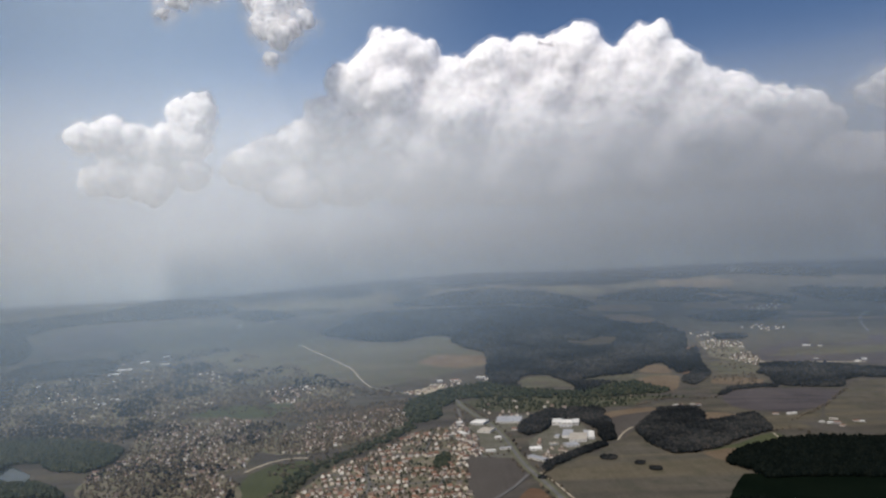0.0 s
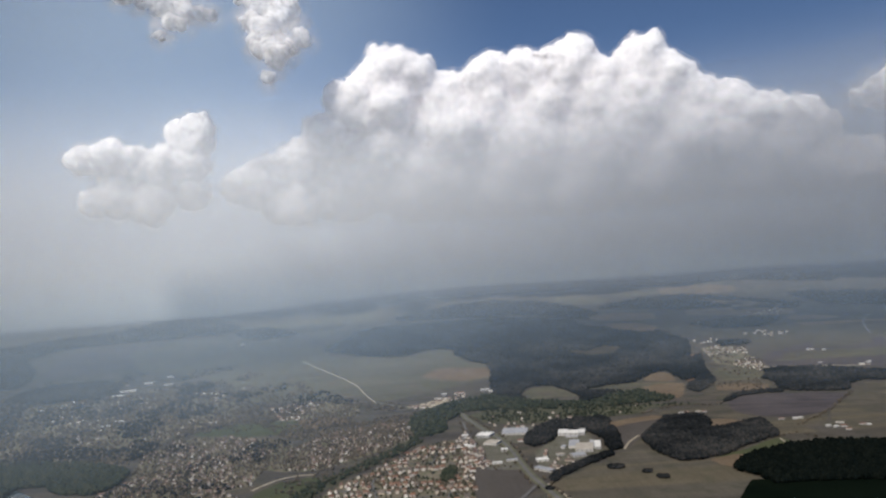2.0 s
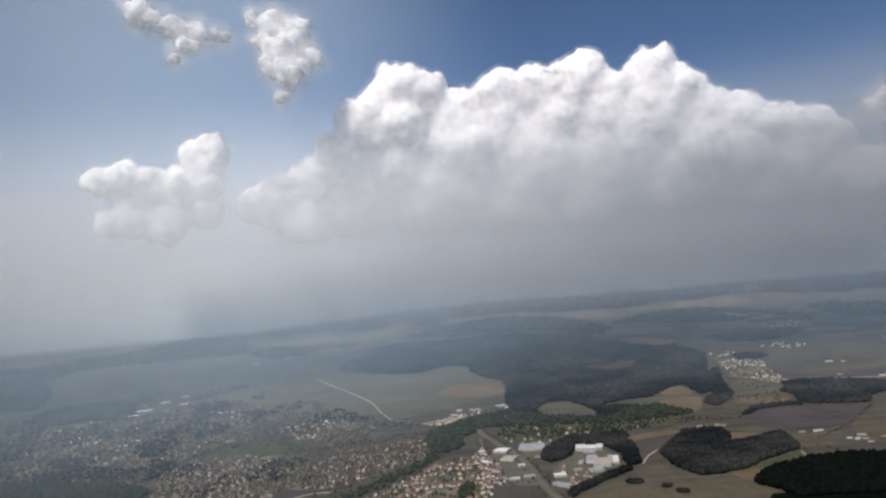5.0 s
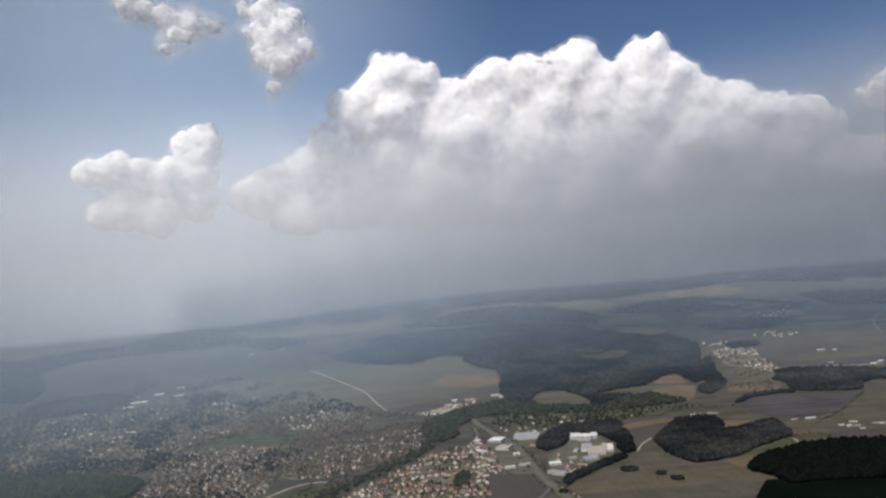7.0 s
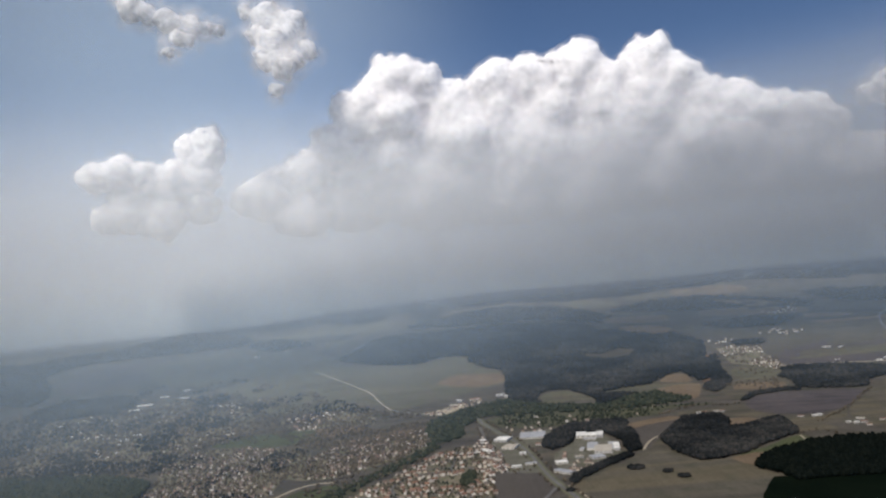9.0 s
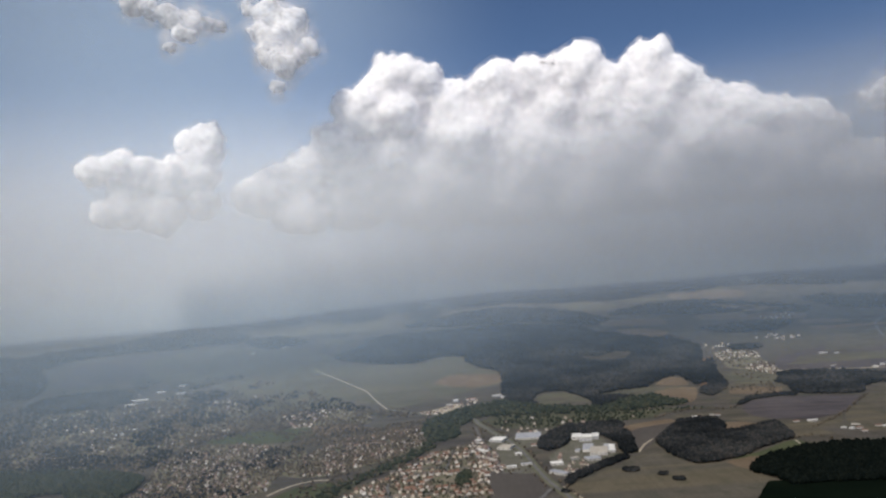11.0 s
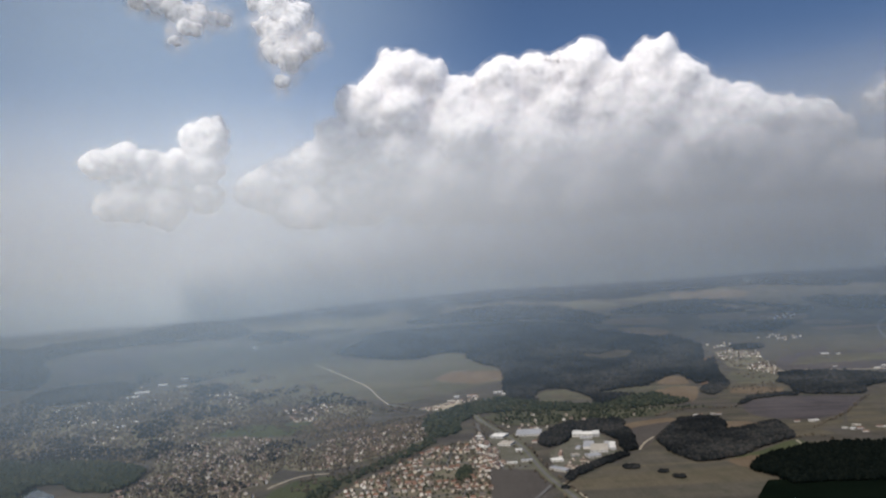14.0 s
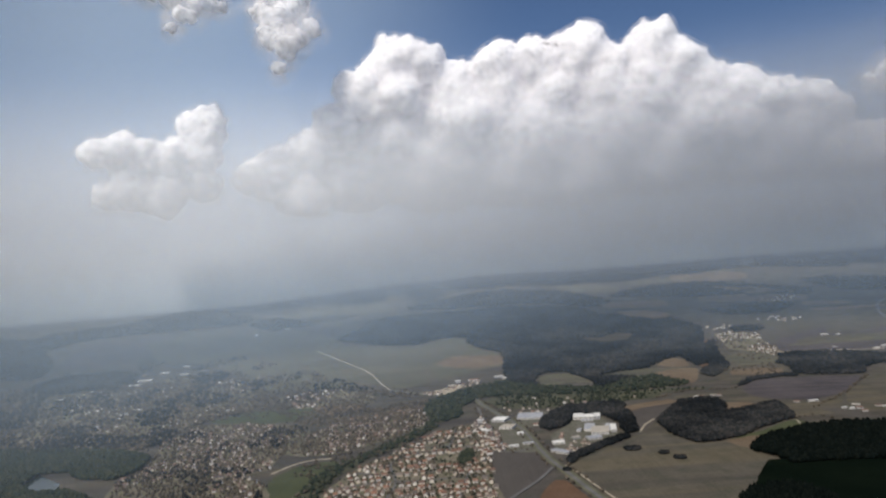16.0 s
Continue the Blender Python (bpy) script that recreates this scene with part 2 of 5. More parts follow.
def array_mesh(name, verts, tris, mats, index=None, smooth=False):
    me = bpy.data.meshes.new(name)
    nv, nt = len(verts), len(tris)
    me.vertices.add(nv)
    me.vertices.foreach_set("co", np.asarray(verts, np.float32).ravel())
    me.loops.add(nt * 3)
    me.loops.foreach_set("vertex_index", np.asarray(tris, np.int32).ravel())
    me.polygons.add(nt)
    me.polygons.foreach_set("loop_start", np.arange(nt, dtype=np.int32) * 3)
    me.polygons.foreach_set("loop_total", np.full(nt, 3, np.int32))
    for m in mats:
        me.materials.append(m)
    if index is not None:
        me.polygons.foreach_set("material_index", np.asarray(index, np.int32))
    me.polygons.foreach_set("use_smooth", np.full(nt, smooth, bool))
    me.update(calc_edges=True)
    me.validate()
    return me


HILLS = [(-1430, 4080, 46, 330), (-1950, 3500, 30, 330), (-760, 3960, 14, 220), (330, 3560, 14, 420), (300, 4250, 22, 300), (1200, 3850, 20, 330), (1750, 4150, 30, 350)]


def height(x, y):
    """The land: a flat plain that rises into wooded hills far off."""
    r = np.hypot(x, y)
    s = np.clip((r - 2200) / 2600, 0, None)
    west = np.clip((-x - 200) / 1200, 0, 1)
    rise = 358 * s ** 1.6 * (1 - 0.18 * west * np.clip((r - 3800) / 1000, 0, 1))
    for hx, hy, top, wide in HILLS:
        rise = rise + top * np.exp(-((x - hx) ** 2 + (y - hy) ** 2) / wide ** 2)
    return rise


def inside(px, py, poly):
    hit = np.zeros(len(px), bool)
    for (x0, y0), (x1, y1) in zip(poly, poly[1:] + poly[:1]):
        if y0 != y1:
            hit ^= ((y0 > py) != (y1 > py)) & (px < (x1 - x0) * (py - y0) / (y1 - y0) + x0)
    return hit


def wavy(poly, step, sway, seed):
    """The outline, rounded and uneven as a hedge or field edge is."""
    rng = np.random.default_rng(seed)
    pts = []
    for k in range(len(poly)):
        p0, p1, p2, p3 = (np.array(poly[(k + d) % len(poly)], float) for d in (-1, 0, 1, 2))
        n = max(2, int(np.hypot(*(p2 - p1)) / step))
        for j in range(n):
            t = j / n
            curve = 0.5 * (2 * p1 + (p2 - p0) * t + (2 * p0 - 5 * p1 + 4 * p2 - p3) * t * t + (3 * p1 - p0 - 3 * p2 + p3) * t ** 3)
            line = p1 + (p2 - p1) * t
            pts.append(0.5 * curve + 0.5 * line + rng.uniform(-sway, sway, 2))
    return [tuple(p) for p in pts]


def patch(name, poly, mat, lift, label, category, sway=2.0, step=15, kind="structure"):
    edge = wavy(poly, step, sway, len(poly) + int(abs(poly[0][0])))
    xs, ys = np.array(edge).T
    cell = max(30.0, min(np.ptp(xs), np.ptp(ys)) / 6)
    gx, gy = np.meshgrid(np.arange(xs.min(), xs.max(), cell), np.arange(ys.min(), ys.max(), cell))
    keep = inside(gx.ravel(), gy.ravel(), edge)
    pts = [Vector(p) for p in edge] + [Vector(p) for p in zip(gx.ravel()[keep], gy.ravel()[keep])]
    n = len(edge)
    vs, _, fs, *_ = geometry.delaunay_2d_cdt(pts, [(k, (k + 1) % n) for k in range(n)], [], 1, 0.01)
    co = np.array([tuple(v) for v in vs])
    z = height(co[:, 0], co[:, 1]) + lift
    me = array_mesh(name, np.column_stack([co, z]), [f for f in fs if len(f) == 3], [mat])
    bm = bmesh.new()
    bm.from_mesh(me)
    bmesh.ops.recalc_face_normals(bm, faces=bm.faces)
    for f in bm.faces:
        if f.normal.z < 0:
            f.normal_flip()
    bm.to_mesh(me)
    bm.free()
    return tagged(new(name, me), label, category, kind=kind)


def ribbon(name, line, width, mat, lift, label, category="road"):
    pts = []
    for k in range(len(line) - 1):
        p0, p1, p2, p3 = (np.array(line[min(max(k + d, 0), len(line) - 1)], float) for d in (-1, 0, 1, 2))
        n = max(2, int(np.hypot(*(p2 - p1)) / 12))
        for j in range(n):
            t = j / n
            pts.append(0.5 * (2 * p1 + (p2 - p0) * t + (2 * p0 - 5 * p1 + 4 * p2 - p3) * t * t + (3 * p1 - p0 - 3 * p2 + p3) * t ** 3))
    pts.append(np.array(line[-1], float))
    pts = np.array(pts)
    d = np.gradient(pts, axis=0)
    d /= np.linalg.norm(d, axis=1)[:, None]
    side = np.column_stack([d[:, 1], -d[:, 0]]) * width / 2
    bm = bmesh.new()
    rows_ = []
    for p, s in zip(pts, side):
        quad = []
        for q, dz in ((p + s * 1.02, lift - 0.3), (p + s, lift), (p - s, lift), (p - s * 1.02, lift - 0.3)):
            quad.append(bm.verts.new((q[0], q[1], float(height(q[0], q[1])) + dz)))
        rows_.append(quad)
    for a, b in zip(rows_, rows_[1:]):
        for k in range(3):
            bm.faces.new((a[k], b[k], b[k + 1], a[k + 1]))
    bmesh.ops.recalc_face_normals(bm, faces=bm.faces)
    if sum(f.normal.z for f in bm.faces) < 0:
        bmesh.ops.reverse_faces(bm, faces=bm.faces)
    return tagged(part(name, bm, mat), label, category, kind="structure")


# ---- ground ----
def build_ground():
    radii = np.concatenate([np.linspace(0, 700, 8)[1:], np.arange(740, 2200, 60), np.arange(2200, 4901, 40)])
    turn = np.radians(np.concatenate([np.arange(-60, 60, 1.0), np.arange(60, 300, 5.0)]))
    rr, tt = np.meshgrid(radii, turn, indexing="ij")
    x, y = rr * np.sin(tt), rr * np.cos(tt)
    verts = np.concatenate([[[0, 0, 0]], np.column_stack([x.ravel(), y.ravel(), height(x, y).ravel()])])
    n = len(turn)
    i, j = np.meshgrid(np.arange(len(radii) - 1), np.arange(n), indexing="ij")
    a, b = 1 + i * n + j, 1 + i * n + (j + 1) % n
    c, d = a + n, b + n
    tris = np.concatenate([np.stack([a, c, b], -1).reshape(-1, 3), np.stack([b, c, d], -1).reshape(-1, 3),
                           [(0, 1 + k, 1 + (k + 1) % n) for k in range(n)]])
    tris = tris[:, ::-1]
    me = array_mesh("ground", verts, tris, [M_GROUND], smooth=True)
    bm = bmesh.new()
    bm.from_mesh(me)
    bmesh.ops.recalc_face_normals(bm, faces=bm.faces)
    if sum(f.normal.z for f in bm.faces) < 0:
        bmesh.ops.reverse_faces(bm, faces=bm.faces)
    bm.to_mesh(me)
    bm.free()
    tagged(new("ground", me), "grey-brown early spring farmland plain rising to hills", "ground", kind="structure")


build_ground()

FIELDS = [
    ([(-1518, 3520), (-1404, 3695), (-1056, 3810), (-706, 3680), (-562, 3485), (-404, 3055), (-284, 2630), (-516, 2610), (-734, 2660), (-968, 3020), (-1190, 3175), (-1328, 3210)], M_OLIVE, "broad pale pasture plain beside the town"),
    ([(-1766, 3435), (-1560, 3655), (-1374, 3695), (-1358, 3420), (-1538, 3125), (-1688, 3085)], M_PURPLE, "hazy pale field below the hills"),
    ([(1228, 2775), (1448, 2865), (1662, 2820), (1878, 2660), (1622, 2310), (1338, 2508), (1212, 2566), (1146, 2605)], M_PURPLE, "large bare grey field beyond the village"),
    ([(1128, 3340), (1310, 3215), (1534, 3215), (1796, 3035), (2010, 2835), (1890, 2675), (1550, 2885), (1322, 2880), (1278, 2980), (1188, 3105)], M_STUBBLE, "bare stubble fields behind the village"),
    ([(570, 1982), (622, 2098), (764, 2128), (806, 2108), (794, 2000), (838, 1926), (910, 1894), (1008, 1940), (944, 1822), (864, 1800), (782, 1790), (778, 1892), (720, 1978), (668, 2038)], M_STUBBLE, "brown stubble field round the farms"),
    ([(198, 1454), (262, 1508), (340, 1590), (380, 1660), (400, 1666), (470, 1768), (464, 1680), (484, 1544), (552, 1536), (570, 1452), (586, 1384), (526, 1310), (474, 1220), (406, 1132), (228, 1174), (208, 1312)], M_STUBBLE, "large grey-brown stubble field beside the main road"),
    ([(58, 1596), (148, 1592), (176, 1436), (136, 1366), (72, 1258), (44, 1232), (52, 1420)], M_PLOUGH, "dark ploughed field at the edge of the town"),
    ([(410, 1860), (450, 1930), (564, 2010), (586, 1984), (482, 1804), (408, 1686), (416, 1788)], M_PLOUGH, "narrow bare field between two woods"),
    ([(1052, 1992), (1194, 2146), (1292, 2238), (1496, 2138), (1096, 1584), (952, 1672), (966, 1836)], M_STUBBLE, "dull grey-green stubble field beside dark conifers"),
    ([(776, 1776), (864, 1800), (878, 1700), (922, 1618), (850, 1626), (776, 1628), (774, 1694)], M_STUBBLE, "stubble strip below the farm buildings"),
    ([(828, 2154), (912, 2222), (1034, 2206), (1176, 2130), (1114, 2048), (1016, 1954), (918, 1908), (844, 1942), (800, 2016)], M_PURPLE, "bare purple-grey field beside a hedge"),
    ([(868, 2554), (966, 2710), (976, 2578), (1058, 2452), (1042, 2314), (916, 2294), (838, 2232), (802, 2314)], M_STUBBLE, "sloping field at the village edge"),
    ([(-516, 3380), (-386, 3340), (-174, 3280), (-20, 3345), (122, 3090), (184, 3015), (178, 2815), (80, 2740), (-26, 2660), (-148, 2572), (-242, 2548), (-390, 2930)], M_OLIVE, "pale olive pasture in front of the great wood"),
    ([(-768, 2212), (-694, 2304), (-574, 2326), (-464, 2326), (-418, 2182), (-530, 2140), (-646, 2132)], M_GREEN, "long green field inside the town"),
    ([(-394, 1414), (-404, 1518), (-366, 1598), (-294, 1626), (-274, 1562), (-294, 1404), (-308, 1314), (-372, 1328)], M_GREEN, "dull green meadow inside the curved track"),
    ([(-84, 1536), (-62, 1606), (8, 1616), (24, 1580), (2, 1512), (-66, 1496)], M_GREEN, "green field between the housing rows"),
    ([(556, 1546), (656, 1612), (728, 1672), (770, 1688), (776, 1628), (710, 1592), (630, 1548), (592, 1494)], M_GREEN, "green field between two dark woods"),
    ([(270, 2514), (302, 2568), (374, 2576), (430, 2448), (436, 2388), (370, 2434), (318, 2400), (276, 2416)], M_OLIVE, "pale green clearing in the wood"),
    ([(-1040, 4115), (-800, 4215), (-546, 4310), (-338, 4215), (-514, 4025), (-606, 3785), (-734, 3835), (-874, 3935)], M_OLIVE, "pale valley meadows seen through haze"),
]
for outline, mat, text in FIELDS:
    patch("field", outline, mat, 0.4, text, "field")
STRIPS = [
    ([(116, 1230), (146, 1328), (162, 1352), (180, 1340), (202, 1208)], M_BROWN, "red-brown earth patch at the road junction"),
    ([(436, 1978), (488, 2018), (574, 2044), (598, 2022), (564, 1984), (488, 1956), (428, 1916)], M_TAN, "tan dry field strip along a wood"),
    ([(702, 1942), (750, 1930), (770, 1880), (708, 1834), (668, 1842)], M_TAN, "tan field in the bay of an oval wood"),
    ([(548, 1538), (614, 1570), (638, 1562), (604, 1514), (572, 1470)], M_TAN, "tan bare strip at a wood's edge"),
    ([(522, 1308), (570, 1382), (606, 1370), (686, 1364), (772, 1354), (902, 1314), (704, 1038), (396, 1108), (474, 1220)], M_SHADED_CROP, "green crop field below the conifers, coloured dark with cloud shade"),
    ([(696, 2560), (744, 2640), (790, 2655), (808, 2605), (794, 2512), (738, 2520)], M_TAN, "tan round hill field at the great wood"),
    ([(634, 2432), (708, 2486), (802, 2468), (756, 2318), (718, 2260), (680, 2336)], M_TAN, "tan bare field beside a copse"),
    ([(58, 2228), (132, 2290), (252, 2260), (386, 2222), (488, 2216), (624, 2212), (748, 2154), (610, 2162), (556, 2090), (452, 2068), (350, 2040), (226, 2048), (116, 2092)], M_SCRUB, "open scrubby strip below the wood"),
    ([(454, 2476), (562, 2524), (680, 2528), (804, 2486), (704, 2476), (608, 2406), (540, 2436)], M_OLIVE, "narrow pale meadow between woods"),
    ([(-92, 2900), (-24, 3025), (116, 2995), (174, 2975), (174, 2825), (82, 2780), (-4, 2810)], M_TAN, "tan stubble corner of the pasture"),
    ([(-472, 2328), (-396, 2354), (-320, 2330), (-310, 2252), (-424, 2200)], M_TAN, "tan plot at the town's edge"),
    ([(-132, 2432), (-66, 2472), (-12, 2526), (10, 2482), (-28, 2404), (-84, 2372)], M_EARTH, "pale bare earth lot beside houses"),
    ([(548, 4410), (746, 4360), (920, 4230), (786, 4225), (604, 4320)], M_OLIVE, "far pale meadow strip"),
    ([(1004, 4295), (1244, 4205), (1446, 4045), (1272, 4090), (1046, 4205)], M_OLIVE, "far pale meadow on the hills"),
    ([(1420, 4235), (1568, 4190), (1630, 4105), (1476, 4125)], M_OLIVE, "far small pale field"),
    ([(1312, 3850), (1538, 3745), (1696, 3535), (1482, 3620)], M_TAN, "far tan strip beside woods"),
    ([(1558, 3210), (1704, 3160), (1836, 3100), (1982, 2990), (1964, 2965), (1814, 3065), (1594, 3140)], M_TAN, "far pale strip across the plain"),
    ([(-942, 4265), (-688, 4370), (-414, 4365), (-342, 4290), (-600, 4210), (-790, 4160)], M_OLIVE, "pale valley strip between hills"),
    ([(1196, 2660), (1382, 2695), (1572, 2675), (1708, 2592), (1666, 2532), (1390, 2600)], M_OLIVE, "olive strip among bare fields"),
    ([(764, 3824), (899, 3793), (1065, 3706), (1060, 3591), (914, 3630), (778, 3717)], M_TAN, "tan far field behind the great wood"),
    ([(807, 3598), (948, 3551), (1018, 3445), (961, 3329), (823, 3444)], M_TAN, "reddish tan field behind the great wood"),
    ([(515, 3175), (607, 3120), (699, 3181), (760, 3133), (710, 3014), (606, 3005), (550, 3076)], M_EARTH, "pale sandy clearing in the great wood"),
    ([(665, 4326), (832, 4319), (954, 4197), (911, 4086), (670, 4164)], M_OLIVE, "far pale meadow between hill woods"),
    ([(1292, 4282), (1489, 4179), (1617, 4021), (1585, 3910), (1405, 3957), (1247, 4091)], M_TAN, "far hazy tan fields on the hills"),
    ([(1238, 3667), (1478, 3629), (1674, 3488), (1633, 3381), (1413, 3479), (1222, 3584)], M_TAN, "pale field round the far village"),
    ([(1608, 3357), (1750, 3262), (1739, 3198), (1587, 3289)], M_TAN, "narrow bright strip across the plain"),
    ([(997, 2646), (1077, 2642), (1106, 2507), (1046, 2419), (941, 2458), (940, 2553)], M_OLIVE, "dull green meadow below the village"),
    ([(891, 2389), (969, 2390), (1033, 2339), (995, 2270), (868, 2321)], M_TAN, "tan strip along a hedge"),
    ([(935, 2844), (1028, 2905), (909, 2549), (825, 2477), (855, 2637)], M_BROWN, "brown earth slope beside the village"),
    ([(-117, 3317), (-19, 3377), (62, 3314), (34, 3243), (-58, 3210)], M_OLIVE, "small pale meadow at the edge of the great wood"),
    ([(1462, 2867), (1672, 2856), (1604, 2745), (1415, 2760)], M_STUBBLE, "brown stubble strip on the bare plain"),
    ([(1293, 2751), (1523, 2708), (1486, 2629), (1260, 2663)], M_STUBBLE, "pale stubble strip on the bare plain"),
]
for outline, mat, text in STRIPS:
    patch("field", outline, mat, 0.8, text, "field")
for outline, text in (([(62, 1890), (94, 1984), (124, 1882), (146, 1740), (162, 1568), (92, 1590), (76, 1716)], "worn grey yards of the commercial area"), ([(266, 1830), (298, 1920), (356, 1906), (354, 1682), (296, 1620), (210, 1514), (196, 1584), (204, 1720)], "grey paved yard round the halls"), ([(128, 1940), (184, 2030), (242, 1990), (198, 1840), (154, 1816)], "pale grey car park by the market hall")):
    patch("yard", outline, M_LOT, 0.7, text, "yard")
for outline in ([(-1348, 2641), (-1284, 2682), (-1260, 2642), (-1324, 2602)], [(-1289, 2235), (-1267, 2255), (-1201, 2140), (-1228, 2132)], [(-1138, 2184), (-1109, 2200), (-1044, 2085), (-1074, 2077)], [(-980, 2045), (-917, 1986), (-880, 1918), (-937, 1969)]):
    patch("yard", outline, M_VERGE, 0.9, "pale worn open ground among the town trees", "yard")
patch("water", [(-1032, 1678), (-996, 1692), (-896, 1596), (-870, 1532), (-888, 1506), (-964, 1580)], M_WATER, 0.6, "pale still pond among dark trees", "pond")

# ---- roads ----
TRUNK = [(-244, 2522), (-104, 2396), (34, 2292), (56, 2202), (96, 2024), (126, 1910), (148, 1766), (164, 1568), (178, 1460), (194, 1378), (206, 1304), (220, 1228), (240, 1130)]
ribbon("path", [(194, 1446), (212, 1374), (225, 1300), (240, 1228), (262, 1120)], 4, M_EARTH, 1.4, "pale cycle path beside the main road", "path")
ribbon("verge", TRUNK, 20, M_VERGE, 1.0, "pale dry grass verge of the main road", "verge")
ribbon("road", TRUNK, 8, M_ASPHALT, 1.3, "light grey asphalt main road with a sweeping bend")
ribbon("road", [(-640, 3300), (-506, 3100), (-402, 2930), (-344, 2820), (-292, 2655), (-244, 2522)], 5, M_EARTH, 1.2, "pale country road across the plain")
ribbon("road", [(168, 1438), (132, 1360), (94, 1298), (60, 1242)], 7, M_ASPHALT, 1.5, "grey slip road joining the main road")
ribbon("road", [(46, 2140), (60, 1856), (76, 1704), (88, 1586), (144, 1600)], 5, M_ASPHALT, 1.5, "grey side street along the commercial sheds")
ribbon("path", [(404, 1682), (436, 1754), (472, 1808)], 5, M_EARTH, 1.2, "pale gravel farm track leading to the wood", "path")
ribbon("path", [(764, 1684), (756, 1636)], 4, M_EARTH, 1.2, "pale short farm track at the wood", "path")
ribbon("road", [(-106, 1678), (-30, 1682), (18, 1650), (58, 1616)], 6, M_ASPHALT, 1.5, "grey residential street")
ribbon("road", [(0, 1618), (4, 1476), (-8, 1360), (-16, 1276)], 6, M_ASPHALT, 1.5, "grey residential street through the estate")
STREETS = [[(-250, 1400), (-170, 1420), (-80, 1410), (0, 1420), (46, 1412)], [(-236, 1500), (-150, 1472), (-60, 1470), (4, 1480)], [(-190, 1600), (-110, 1640), (-30, 1640)], [(-150, 1310), (-140, 1400), (-150, 1472), (-160, 1560), (-120, 1640)], [(-110, 1760), (-40, 1740), (40, 1760)], [(-40, 1640), (-30, 1740), (-20, 1860)]]
for street in STREETS:
    ribbon("road", street, 6, M_ASPHALT, 1.5, "grey residential street between estate houses")
ribbon("road", [(1126, 2576), (1256, 2538), (1362, 2482), (1436, 2452)], 7, M_EARTH, 1.2, "pale country road behind the wood strip")
ribbon("road", [(1892, 3195), (1820, 3130), (1750, 3010), (1700, 2880)], 10, M_ASPHALT, 1.2, "far curved road loop on the plain")
ribbon("path", [(-416, 1544), (-400, 1580), (-372, 1624), (-338, 1644), (-300, 1642)], 8, M_EARTH, 1.2, "pale curved earth track at the meadow", "path")
ribbon("path", [(-520, 1568), (-510, 1610), (-488, 1634)], 5, M_EARTH, 1.2, "short pale curved track in the gardens", "path")


# ---- woods ----
def ico(level):
    bm = bmesh.new()
    bmesh.ops.create_icosphere(bm, subdivisions=level, radius=1)
    v = np.array([tuple(p.co) for p in bm.verts])
    f = np.array([[p.index for p in q.verts] for q in bm.faces])
    bm.free()
    return v, f


ICO = {1: ico(1), 2: ico(2), 3: ico(3)}


def scatter(poly, gap, rng):
    xs, ys = np.array(poly).T
    gx, gy = np.meshgrid(np.arange(xs.min(), xs.max(), gap), np.arange(ys.min(), ys.max(), gap))
    px, py = gx.ravel() + rng.uniform(-0.45, 0.45, gx.size) * gap, gy.ravel() + rng.uniform(-0.45, 0.45, gx.size) * gap
    keep = inside(px, py, poly)
    return px[keep], py[keep]


def crowns(px, py, rng, size, tall, level, pointed=False):
    """Tree masses: one uneven crown a tree, from near the ground to its top."""
    v, f = ICO[level]
    n = len(px)
    s = size * rng.uniform(0.7, 1.3, n)
    hgt = tall * rng.uniform(0.7, 1.25, n)
    a = rng.uniform(0, 6.28, n)
    co = v[None] * (1 + rng.uniform(-0.28, 0.28, (n, len(v), 1)))
    if pointed:
        taper = np.clip(1.15 - 0.75 * (v[:, 2] + 1) / 2, 0.1, 1)[None, :, None]
        co = co * np.concatenate([np.repeat(taper, 2, 2), np.ones_like(taper)], 2)
    x = (co[..., 0] * np.cos(a)[:, None] - co[..., 1] * np.sin(a)[:, None]) * s[:, None] + px[:, None]
    y = (co[..., 0] * np.sin(a)[:, None] + co[..., 1] * np.cos(a)[:, None]) * s[:, None] + py[:, None]
    z = (co[..., 2] * 0.5 + 0.5) * hgt[:, None] + 0.5 + height(px, py)[:, None]
    verts = np.stack([x, y, z], -1).reshape(-1, 3)
    tris = (f[None] + (np.arange(n) * len(v))[:, None, None]).reshape(-1, 3)
    return verts, tris


def wood(outline, gap, size, tall, mat, label, level=1, pointed=False, sway=4.0, thin=1.0, floor=True):
    rng = np.random.default_rng(int(abs(outline[0][0]) + abs(outline[1][1])))
    edge = wavy(outline, 18, sway, 5)
    px, py = scatter(edge, gap, rng)
    for hole in CLEARINGS:
        keep = ~inside(px, py, hole)
        px, py = px[keep], py[keep]
    if thin < 1:
        keep = rng.random(len(px)) < thin
        px, py = px[keep], py[keep]
    verts, tris = crowns(px, py, rng, size, tall, level, pointed)
    ob = new("woodland", array_mesh("woodland", verts, tris, [mat], smooth=False))
    tagged(ob, label, "forest", kind="stuff")
    if floor:
        patch("forest_floor", outline, M_FLOOR, 0.65, "dark leaf-covered forest floor under the trees", "ground", sway)


